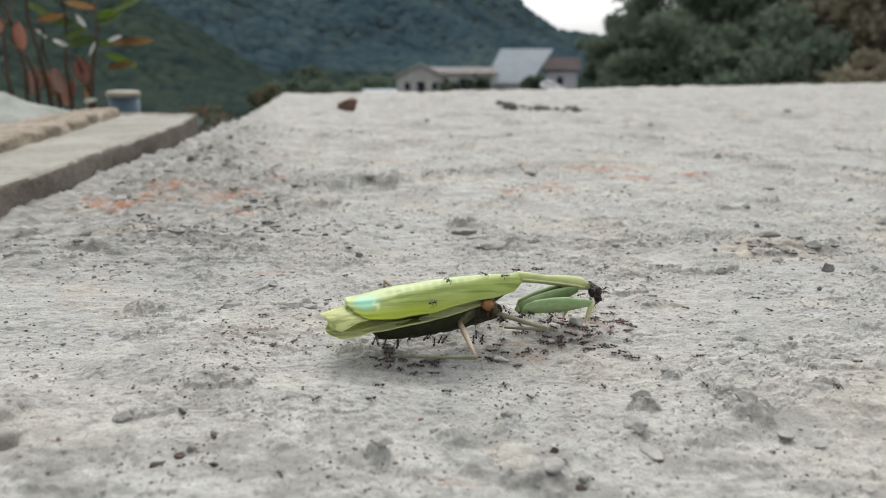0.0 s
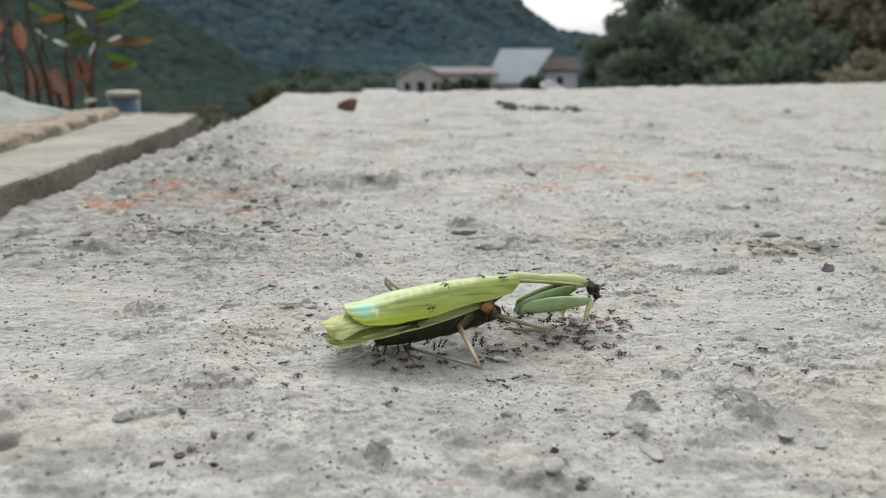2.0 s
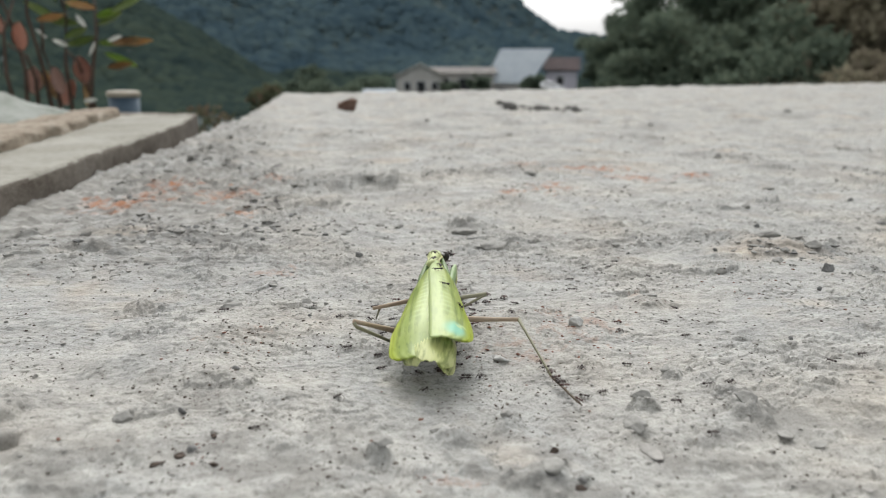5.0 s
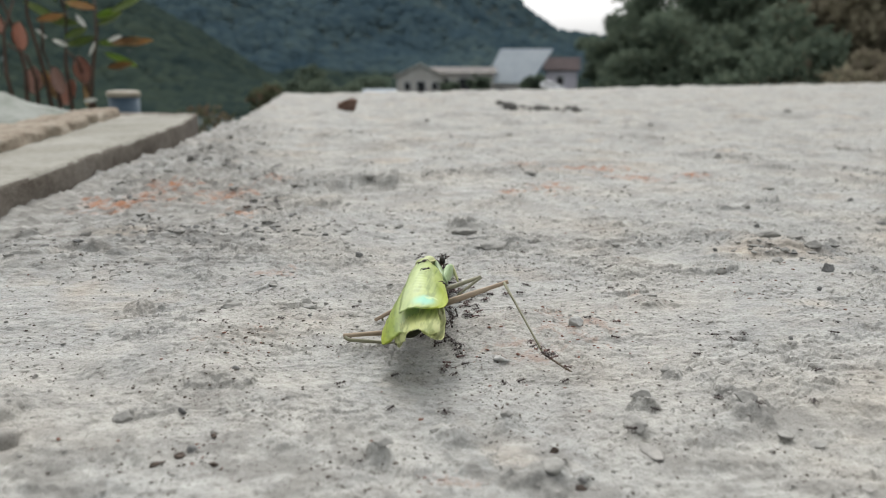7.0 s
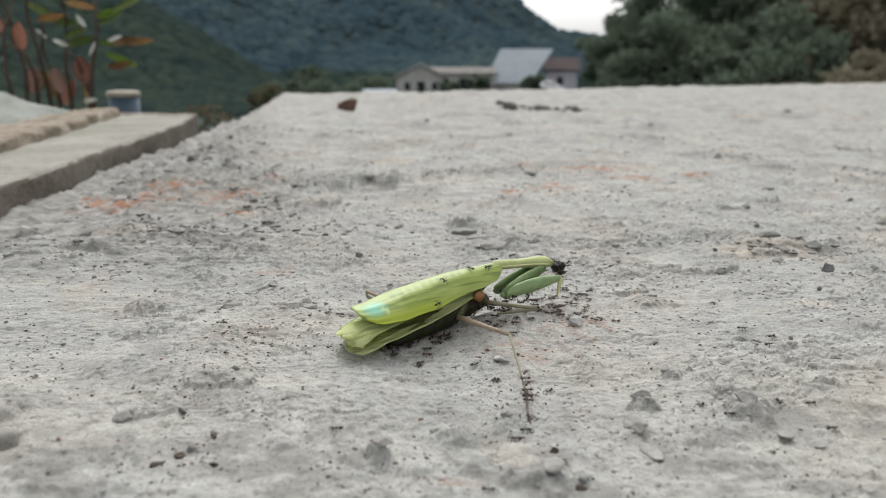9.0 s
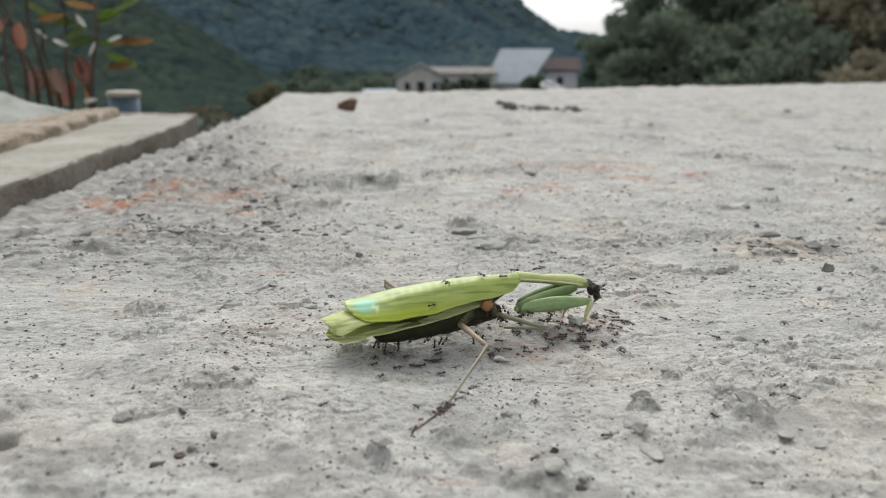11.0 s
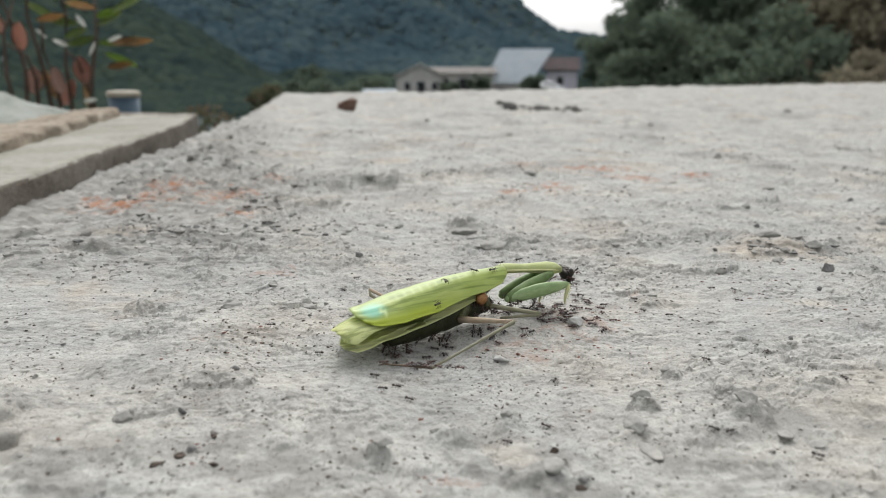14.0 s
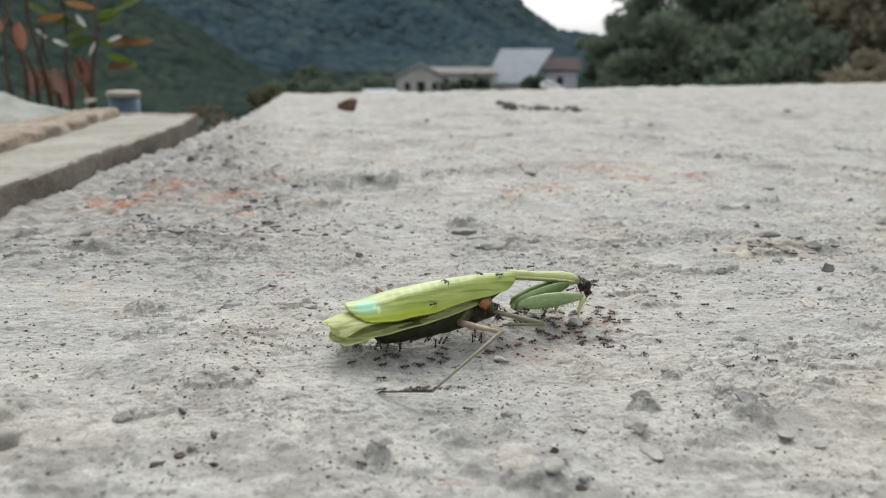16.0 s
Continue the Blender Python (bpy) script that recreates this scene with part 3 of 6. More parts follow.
def build_land():
    az = np.radians(np.linspace(-180, 180, 721))[None, :]
    r = np.exp(np.linspace(math.log(0.05), math.log(4200), 260))[:, None]
    px = 784 + 1305 * np.clip(np.tan(np.clip(az, -1.35, 1.35)), -3, 3)
    z = land_z(px, r + 0 * az)
    x, y = r * np.sin(az), r * np.cos(az)
    z = z + smooth(r, 180, 400) * 9 * layered(x, y, 90, 4) + smooth(r, 5, 40) * 0.25 * layered(x, y, 5, 3)
    co = np.stack([x, y, z + 0 * x], -1).reshape(-1, 3)
    f = quads(260, 721)
    centre = np.array([[0.0, 0.0, -2.6]])
    co = np.concatenate([co, centre], 0)
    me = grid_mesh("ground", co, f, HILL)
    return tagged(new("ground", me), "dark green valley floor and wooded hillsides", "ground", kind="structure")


build_land()


def ico_points(sub):
    bm = bmesh.new()
    bmesh.ops.create_icosphere(bm, subdivisions=sub, radius=1.0)
    co = np.array([v.co[:] for v in bm.verts])
    f = np.array([[v.index for v in face.verts] for face in bm.faces])
    bm.free()
    return co, f


def scatter(name, centres, scales, material, sub=1, rough=0.3, seed=1, flat=1.0, spin=True):
    """Many small lumpy bodies in one mesh."""
    rng = np.random.RandomState(seed)
    co, f = ico_points(sub)
    n, k = len(centres), len(co)
    v = np.repeat(co[None], n, 0) * (1 + rough * rng.randn(n, k, 1))
    v = v * (np.asarray(scales)[:, None, None] if np.ndim(scales) == 1 else np.asarray(scales)[:, None, :])
    v[:, :, 2] *= flat
    if spin:
        a = rng.rand(n, 1) * 6.283
        x = v[:, :, 0] * np.cos(a) - v[:, :, 1] * np.sin(a)
        v[:, :, 1] = v[:, :, 0] * np.sin(a) + v[:, :, 1] * np.cos(a)
        v[:, :, 0] = x
    v += np.asarray(centres)[:, None, :]
    faces = (f[None] + (np.arange(n) * k)[:, None, None]).reshape(-1, 3)
    return grid_mesh(name, v.reshape(-1, 3), faces, material, False)


def build_far_woods():
    rng = np.random.RandomState(3)
    n = 46000
    px = rng.uniform(-250, 1180, n)
    r = np.exp(np.where(rng.rand(n) < 0.75, rng.uniform(math.log(180), math.log(720), n), rng.uniform(math.log(45), math.log(180), n)))
    keep = ~((px > 540) & (r < 190)) & ((r > 170) | (rng.rand(n) < 0.6))
    px, r = px[keep], r[keep]
    az = np.arctan((px - 784) / 1305)
    x, y = r * np.sin(az), r * np.cos(az)
    z = land_z(px, r) + smooth(r, 180, 400) * 9 * layered(x, y, 90, 4)
    size = rng.uniform(1.8, 4.2, len(x)) * (0.22 + 0.78 * smooth(r, 30, 300))
    scale = np.stack([size, size, size * rng.uniform(0.8, 1.4, len(x))], -1)
    centres = np.stack([x, y, z + size * 0.1], -1)
    scale[:, 2] *= 0.6
    for name, take, mat, label in (("far_woods", r > 330, FOREST, "dense green forest on the far mountain, haze tinted into its colour"), ("near_woods", r <= 330, FOREST_NEAR, "dark green woods on the nearer spur")):
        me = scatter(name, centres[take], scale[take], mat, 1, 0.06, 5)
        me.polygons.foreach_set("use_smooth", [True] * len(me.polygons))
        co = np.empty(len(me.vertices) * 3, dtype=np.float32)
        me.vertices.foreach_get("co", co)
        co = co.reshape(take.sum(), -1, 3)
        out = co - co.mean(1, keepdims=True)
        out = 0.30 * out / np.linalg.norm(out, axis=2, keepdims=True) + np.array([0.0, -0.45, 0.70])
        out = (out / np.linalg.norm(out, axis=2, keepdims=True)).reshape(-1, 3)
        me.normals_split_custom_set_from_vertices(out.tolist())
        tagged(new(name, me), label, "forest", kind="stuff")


build_far_woods()


def leaf_cloud(rng, centres, spread, n, size, flat=0.7):
    """Small folded leaves strewn round the given clump centres, as vertices and faces."""
    c = np.asarray(centres)[rng.randint(0, len(centres), n)]
    d = rng.randn(n, 3)
    d *= (rng.rand(n, 1) ** 0.4) / np.linalg.norm(d, axis=1, keepdims=True)
    p = c[:, :3] + d * spread * c[:, 3:4] * [1, 1, flat]
    a = rng.randn(n, 3)
    a /= np.linalg.norm(a, axis=1, keepdims=True)
    b = np.cross(a, rng.randn(n, 3))
    b /= np.linalg.norm(b, axis=1, keepdims=True)
    s = size * rng.uniform(0.6, 1.4, (n, 1))
    nrm = np.cross(a, b)
    v = np.stack([p - a * s, p + b * s * 0.45 + nrm * s * 0.15, p + a * s, p - b * s * 0.45 + nrm * s * 0.15], 1)
    i = np.arange(n)[:, None] * 4
    f = np.concatenate([i + [0, 1, 2], i + [0, 2, 3]], 0)
    return v.reshape(-1, 3), f


def tree(x, y, z, height, width, leaves, material, label, seed, size=0.13, name="tree"):
    rng = np.random.RandomState(seed)
    root = new(name)
    root.location = (x, y, z)
    bm = bmesh.new()
    lean = Vector((rng.uniform(-0.1, 0.1), rng.uniform(-0.1, 0.1), 1)) * height * 0.62
    tube(bm, [(0, 0, -0.3), lean * 0.35, lean * 0.7, lean], [height * k for k in (0.035, 0.028, 0.018, 0.006)], 8)
    part("trunk", bm, BARK, root)
    clumps = []
    for i in range(9):
        t = rng.uniform(0.3, 0.95)
        start = lean * t
        a = i * 2.4 + rng.uniform(-0.4, 0.4)
        reach = width * rng.uniform(0.25, 0.5)
        end = start + Vector((math.cos(a) * reach, math.sin(a) * reach, height * rng.uniform(0.08, 0.3)))
        bm = bmesh.new()
        tube(bm, [start, (start + end) / 2 + Vector((0, 0, height * 0.03)), end], [height * 0.012, height * 0.008, height * 0.003], 6)
        part("limb", bm, BARK, root)
        clumps.append((*end, width * rng.uniform(0.14, 0.28)))
        clumps.append((*((start + end) / 2), width * rng.uniform(0.12, 0.22)))
    for i in range(10):
        a, q = rng.uniform(0, 6.28), rng.rand() ** 0.5
        clumps.append((math.cos(a) * q * width * 0.45, math.sin(a) * q * width * 0.45, height * rng.uniform(0.35, 1.0) - height * 0.25 * q, width * rng.uniform(0.10, 0.24)))
    v, f = leaf_cloud(rng, clumps, 1.0, leaves, size)
    part("crown", grid_mesh("crown", v, f, material, False), material, root)
    return tagged(root, label, name, "trees on the slope" if name == "tree" else "shrubs below the slab")


def at_bearing(px, r):
    az = math.atan((px - 784) / 1305)
    x, y = r * math.sin(az), r * math.cos(az)
    return x, y, float(land_z(np.array([px]), np.array([r]))[0])


def build_trees():
    dark = "dense dark green broadleaf tree on the slope"
    dry = "brownish half-bare tree on the dry slope"
    for px, r, h, w, n, mat, label, seed in [
            (1100, 34, 4.6, 2.8, 7000, TREE_LEAF, dark, 11), (1165, 30, 6.0, 4.0, 9000, TREE_LEAF, dark, 12),
            (1225, 33, 7.6, 5.0, 9000, TREE_LEAF, dark, 13), (1300, 28, 6.8, 5.0, 9000, TREE_LEAF, dark, 14),
            (1375, 32, 7.0, 4.6, 8000, TREE_LEAF, dark, 15), (1255, 24, 4.6, 4.0, 7000, TREE_LEAF, dark, 16),
            (1350, 22, 4.2, 3.6, 6000, TREE_LEAF, dark, 17), (1170, 24, 4.2, 3.2, 6000, TREE_LEAF, dark, 18),
            (1440, 27, 5.2, 4.2, 6000, DRY_LEAF, dry, 19), (1520, 25, 5.0, 4.4, 6000, DRY_LEAF, dry, 20),
            (1600, 28, 6.0, 4.6, 6000, DRY_LEAF, dry, 21), (1490, 31, 6.4, 4.6, 6000, DRY_LEAF, dry, 26), (1062, 45, 4.6, 2.4, 5000, TREE_LEAF, dark, 22), (1086, 38, 5.4, 2.6, 6000, TREE_LEAF, dark, 25),
            (1465, 21, 2.8, 3.2, 5000, DRY_LEAF, dry, 23), (1545, 20, 2.8, 3.0, 5000, DRY_LEAF, dry, 24)]:
        x, y, z = at_bearing(px, r)
        tree(x, y, z - 0.2, h, w, n, mat, label, seed)
    for px, r, h, w, mat, seed in [(512, 42, 2.6, 2.4, TREE_LEAF, 31), (590, 44, 2.2, 3.0, TREE_LEAF, 32), (545, 48, 3.2, 2.2, TREE_LEAF, 36), (650, 60, 2.4, 3, TREE_LEAF, 37),
                                   (1110, 60, 3.5, 3.0, TREE_LEAF, 33), (846, 64, 2.5, 1.9, TREE_LEAF, 34), (796, 66, 1.9, 1.6, TREE_LEAF, 38), (940, 66, 2.6, 1.9, TREE_LEAF, 35)]:
        x, y, z = at_bearing(px, r)
        tree(x, y, z, h, w, 3500, mat, "low dark green bush in the valley", seed, 0.12, "shrub")
    for px, r, top, w, mat, seed in [(392, 3.4, 0.36, 0.8, SHRUB_LEAF, 41), (440, 3.0, 0.26, 0.6, SHRUB_LEAF, 42), (330, 3.6, 0.30, 1.0, SHRUB_LEAF, 43), (474, 4.2, 0.28, 0.6, SHRUB_LEAF, 44), (375, 2.6, 0.16, 0.5, SHRUB_LEAF, 45)]:
        x, y, z = at_bearing(px, r)
        tree(x, y, z, top - z, w, 6000, mat, "leafy shrub growing below the slab edge", seed, 0.028, "shrub")


build_trees()


# ---- houses in the valley ----
def wall_with_openings(bm, x0, x1, y, z0, z1, holes, thick=0.2):
    """A wall along x with its outer face at y, cut by rectangular holes (x0, x1, z0, z1)."""
    cuts = sorted({x0, x1, *[v for h in holes for v in h[:2]]})
    for a, b in zip(cuts, cuts[1:]):
        spans = sorted((h[2], h[3]) for h in holes if h[0] <= a and h[1] >= b)
        low = z0
        for s, e in spans + [(z1, z1)]:
            if s - low > 1e-3:
                box(bm, (a, y, low), (b, y + thick, s))
            low = max(low, e)
    return bm


def house(name, label, px, r, width, depth, z0, eave, top, style, wall, roof, holes):
    """A house whose front faces the slab. style: gable, long or shed."""
    x, y, _ = at_bearing(px, r)
    root = new(name)
    root.location = (x, y, z0)
    root.rotation_euler = (0, 0, -math.atan2(x, y))
    bm = bmesh.new()
    wall_with_openings(bm, -width / 2, width / 2, 0, 0, eave, holes)
    box(bm, (-width / 2, 0.2, 0), (-width / 2 + 0.2, depth, eave))
    box(bm, (width / 2 - 0.2, 0.2, 0), (width / 2, depth, eave))
    box(bm, (-width / 2 + 0.2, depth - 0.2, 0), (width / 2 - 0.2, depth, eave))
    if style == "gable":
        for yy in (0.0, depth - 0.2):
            a = [bm.verts.new(p) for p in ((-width / 2, yy, eave + 0.002), (width / 2, yy, eave + 0.002), (0, yy, top - 0.1))]
            b = [bm.verts.new(v.co + Vector((0, 0.2, 0))) for v in a]
            bm.faces.new(a)
            bm.faces.new(b)
            for i in range(3):
                bm.faces.new((a[i], a[(i + 1) % 3], b[(i + 1) % 3], b[i]))
    part("wall", bm, wall, root, smooth_shade=False)

    def slope(p, q, lo, hi):
        bm = bmesh.new()
        a = [bm.verts.new(v) for v in (p, q, hi[1], hi[0])] if lo is None else None
        b = [bm.verts.new(v.co + Vector((0, 0, 0.12))) for v in a]
        bm.faces.new(a)
        bm.faces.new(b)
        for i in range(4):
            bm.faces.new((a[i], a[(i + 1) % 4], b[(i + 1) % 4], b[i]))
        top_part = part("roof", bm, roof, root, smooth_shade=False)
        n = max(4, int((Vector(q) - Vector(p)).length / 0.6))
        for i in range(n + 1):
            t = i / n
            s, e = Vector(p).lerp(Vector(q), t), Vector(hi[0]).lerp(Vector(hi[1]), t)
            bm = bmesh.new()
            tube(bm, [s + Vector((0, 0, 0.15)), e + Vector((0, 0, 0.15))], [0.035, 0.035], 4)
            part("rib", bm, roof, top_part, smooth_shade=False)
    o = 0.3
    if style == "gable":
        slope((-width / 2 - o, -o, eave - 0.1), (-width / 2 - o, depth + o, eave - 0.1), None, ((0, -o, top), (0, depth + o, top)))
        slope((width / 2 + o, -o, eave - 0.1), (width / 2 + o, depth + o, eave - 0.1), None, ((0, -o, top), (0, depth + o, top)))
    else:
        mid = depth * (0.5 if style == "long" else 1.0)
        lean = 1.6 if style == "shed" else 0.0
        slope((-width / 2 - o, -o, eave), (width / 2 + o - lean, -o, eave), None, ((-width / 2 - o + lean, mid, top), (width / 2 + o + 0.5 * lean, mid, top)))
        if style == "long":
            slope((-width / 2 - o, depth + o, eave), (width / 2 + o, depth + o, eave), None, ((-width / 2 - o, mid, top), (width / 2 + o, mid, top)))
    for a, b, c, d in holes:
        bm = bmesh.new()
        box(bm, (a, 0.12, c), (b, 0.16, d))
        w = part("door" if c < 0.2 else "window", bm, GLASS_DARK, root, smooth_shade=False)
        bm = bmesh.new()
        for lo, hi in (((a, 0.02, c), (a + 0.06, 0.11, d)), ((b - 0.06, 0.02, c), (b, 0.11, d)), ((a + 0.06, 0.02, d - 0.06), (b - 0.06, 0.11, d))):
            box(bm, lo, hi)
        part("frame", bm, WHITE_PAINT, w, smooth_shade=False)
    return tagged(root, label, "house")


def build_houses():
    house("house", "cream gabled house with tan roof in the valley", 745, 70, 4.4, 5, -2.6, 2.05, 3.15, "gable", WHITEWASH, TAN_ROOF,
          [(-1.55, -0.85, 0.9, 1.7), (-0.4, 0.5, 0.0, 1.75), (1.0, 1.7, 0.9, 1.7)])
    # the wide dark panes stand in for the shade under a verandah
    house("house", "long low whitewashed house with a dark grey roof", 818, 74, 6.0, 5, -2.6, 2.3, 2.9, "long", WHITEWASH, GREY_ROOF,
          [(-2.7, -1.3, 0.0, 2.0), (-0.5, 0.9, 0.2, 2.0), (1.3, 2.7, 0.2, 2.0)])
    house("house", "barn with broad grey metal lean-to roof", 908, 76, 5.6, 4.2, -2.6, 1.35, 4.75, "shed", WHITEWASH, METAL_ROOF, [(-1.9, -0.9, 0.0, 1.0), (0.6, 1.6, 0.2, 1.0)])
    house("house", "grey lilac house with dark tiled roof", 988, 80, 3.2, 4, -2.6, 2.6, 3.9, "long", LILAC, DARK_ROOF, [(-0.6, 0.3, 1.2, 2.1)])
    house("shed", "low shed with pale metal roof below the slab", 672, 55, 2.0, 2.4, -2.6, 1.0, 1.2, "long", WHITEWASH, METAL_ROOF, [(-0.5, 0.2, 0.0, 0.8)])


build_houses()


def build_car():
    x, y, _ = at_bearing(970, 71)
    root = new("car")
    root.location = (x, y, -2.6)
    root.rotation_euler = (0, 0, -0.12)
    bm = bmesh.new()
    outline = [(-1.5, 0.3), (1.5, 0.3), (1.52, 0.8), (1.40, 1.10), (0.85, 1.22), (0.45, 1.58), (0.10, 1.68), (-0.60, 1.68), (-1.00, 1.55), (-1.35, 1.15), (-1.52, 0.9)]
    sides = [[bm.verts.new((x, y * (1.0 if z < 1.2 else 0.88), z)) for x, z in outline] for y in (-0.8, 0.8)]
    for i in range(len(outline)):
        j = (i + 1) % len(outline)
        bm.faces.new((sides[0][i], sides[0][j], sides[1][j], sides[1][i]))
    for ring in sides:
        bm.faces.new(ring)
    bmesh.ops.bevel(bm, geom=list(bm.edges), offset=0.07, segments=2, affect="EDGES")
    part("body", bm, WHITE_PAINT, root)
    for lo, hi in (((-0.6, -0.73, 1.36), (-0.15, -0.715, 1.54)), ((-0.05, -0.73, 1.36), (0.4, -0.715, 1.54))):
        bm = bmesh.new()
        box(bm, lo, hi)
        part("window", bm, GLASS_DARK, root, smooth_shade=False)
    for wx in (-0.62, 0.62):
        for wy in (-0.76, 0.76):
            bm = bmesh.new()
            tube(bm, [(wx, wy - 0.09, 0.3), (wx, wy + 0.09, 0.3)], [0.3, 0.3], 16)
            wheel = part("wheel", bm, RUBBER, root)
            bm = bmesh.new()
            tube(bm, [(wx, wy - 0.10, 0.3), (wx, wy + 0.10, 0.3)], [0.17, 0.17], 12)
            part("rim", bm, METAL_ROOF, wheel)
    tagged(root, "small white car parked near the houses", "car")


build_car()


# ---- the neighbouring ledge: beam, plank, boulder, tin, plant ----
def prism(bm, outline, z0, z1, bevel=0.0, rough=0.0, cuts=0):
    lo = [bm.verts.new((x, y, z0)) for x, y in outline]
    hi = [bm.verts.new((x, y, z1)) for x, y in outline]
    n = len(outline)
    bm.faces.new(lo)
    bm.faces.new(hi)
    for i in range(n):
        bm.faces.new((lo[i], lo[(i + 1) % n], hi[(i + 1) % n], hi[i]))
    if bevel:
        bmesh.ops.bevel(bm, geom=list(bm.edges), offset=bevel, segments=2, affect="EDGES")
    if cuts:
        bmesh.ops.subdivide_edges(bm, edges=list(bm.edges), cuts=cuts, use_grid_fill=True)
    if rough:
        for v in bm.verts:
            v.co += Vector((noise.noise(v.co * 25), noise.noise(v.co * 25 + Vector((9, 0, 0))), 0.6 * noise.noise(v.co * 25 + Vector((0, 9, 0))))) * rough
    return bm


def swept_bar(name, right, left, z0, z1, r, rough, top, side):
    """A long bar between two plan lines, with rounded, uneven edges."""
    n, m = 90, 16
    t = np.linspace(0, 1, n)
    line = lambda pts: np.stack([np.interp(t, np.linspace(0, 1, len(pts)), [p[k] for p in pts]) for k in (0, 1)], -1)
    a, b = line(right), line(left)
    wide = np.linalg.norm(b - a, axis=1, keepdims=True)
    arc = [(r * (1 - math.cos(q)), z1 - r * (1 - math.sin(q))) for q in np.linspace(0, math.pi / 2, 5)]
    prof = [(0, z, 0) for z in np.linspace(z0, z1 - r, 9)[:-1]] + [(d, z, 0) for d, z in arc] + [(f, z1, 1) for f in np.linspace(0.1, 0.9, m)]
    prof += [(d, z, 2) for d, z in arc[::-1]] + [(0, z, 2) for z in np.linspace(z0, z1 - r, 9)[:-1][::-1]]
    rows = []
    for d, z, kind in prof:
        f = d / wide if kind == 0 else (d + 0 * wide if kind == 1 else 1 - d / wide)
        p = a + (b - a) * f
        rows.append(np.concatenate([p, np.full((n, 1), z)], 1))
    co = np.stack(rows, 1)
    x, y, z = co[..., 0], co[..., 1], co[..., 2]
    bump = rough * layered(x * 1.3 + z, y + 2 * z, 0.06, 4, 0.6)
    co = co + np.stack([bump, 0.5 * bump, 0.6 * rough * layered(x + 4, y, 0.05, 4, 0.6)], -1)
    k = len(prof)
    verts = np.concatenate([co.reshape(-1, 3), co[0].mean(0)[None], co[-1].mean(0)[None]], 0)
    faces = [tuple(f) for f in quads(n, k)]
    for e, c in ((0, n * k), ((n - 1) * k, n * k + 1)):
        faces += [(e + i, e + (i + 1) % k, c) for i in range(k)]
    me = bpy.data.meshes.new(name)
    me.from_pydata([tuple(v) for v in verts], [], faces)
    bm = bmesh.new()
    bm.from_mesh(me)
    me = bm_mesh(name, bm, top, True, 60)
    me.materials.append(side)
    # faces not looking up take the side material, darker for shade on the beam
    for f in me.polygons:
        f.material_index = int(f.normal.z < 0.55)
    return me


def build_ledge():
    bm = bmesh.new()
    prism(bm, [(-1.9, -0.3), (-0.25, -0.3), (-0.26, 0.3), (-0.36, 1.02), (-0.72, 1.95), (-1.9, 2.2)], -2.6, -0.05, 0.01)
    tagged(new("wall_side", bm_mesh("wall_side", bm, ROCK)), "rough grey masonry wall below the slab", "wall", kind="structure")
    bm = bmesh.new()
    prism(bm, [(-0.22, -0.5), (2.2, -0.5), (2.5, 4.2), (0.1, 2.6), (-0.45, 2.2), (-0.29, 1.2), (-0.24, 0.5)], -2.6, -0.2, 0.0, 0.0)
    tagged(new("wall_under", bm_mesh("wall_under", bm, ROCK, False)), "grey masonry wall that carries the slab", "wall", kind="structure")
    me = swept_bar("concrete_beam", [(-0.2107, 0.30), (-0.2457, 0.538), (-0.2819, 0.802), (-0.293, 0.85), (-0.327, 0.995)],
                   [(-0.2668, 0.30), (-0.3240, 0.538), (-0.3880, 0.80), (-0.4020, 0.86), (-0.4429, 1.0226)], -0.045, 0.0165, 0.004, 0.0016, BEAM, MUD_AND_SHADE)
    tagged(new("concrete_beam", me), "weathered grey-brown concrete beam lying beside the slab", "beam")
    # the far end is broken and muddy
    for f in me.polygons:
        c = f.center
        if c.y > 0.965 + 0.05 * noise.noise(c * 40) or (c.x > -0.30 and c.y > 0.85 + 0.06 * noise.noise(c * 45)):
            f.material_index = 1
    me = swept_bar("wooden_plank", [(-0.283, 0.42), (-0.4057, 0.9413)], [(-0.335, 0.42), (-0.4434, 0.9132)], -0.045, 0.0265, 0.005, 0.0042, BOARD, BOARD)
    tagged(new("wooden_plank", me), "rough sandy brown wooden plank with worn edges", "plank")
    bm = bmesh.new()
    ball(bm, (-0.63, 0.99, -0.026), (0.165, 0.18, 0.068), None, 40, 24, 0.25, 1.6)
    for v in bm.verts:
        v.co += Vector((0, 0, 0.006 * noise.noise(v.co * 30)))
    tagged(new("boulder", bm_mesh("boulder", bm, ROCK)), "smooth pale grey boulder resting on the masonry", "rock")


build_ledge()


def build_tin():
    root = new("tin")
    root.location = (-0.764, 1.80, -0.062)
    bm = bmesh.new()
    tube(bm, [(0, 0, 0), (0, 0, 0.004), (0, 0, 0.072)], [0.033, 0.034, 0.035], 28)
    part("body", bm, BLUE, root)
    bm = bmesh.new()
    tube(bm, [(0, 0, 0.0725), (0, 0, 0.076), (0, 0, 0.084), (0, 0, 0.087)], [0.036, 0.0385, 0.0385, 0.030], 28)
    part("lid", bm, RIM, root, "pale beige lid")
    bm = bmesh.new()
    tube(bm, [(0, 0, 0.03), (0, 0, 0.036)], [0.0352, 0.0353], 28)
    part("band", bm, PALE, root, "pale band")
    tagged(root, "small blue tin with a beige lid on the ledge", "tin")


build_tin()


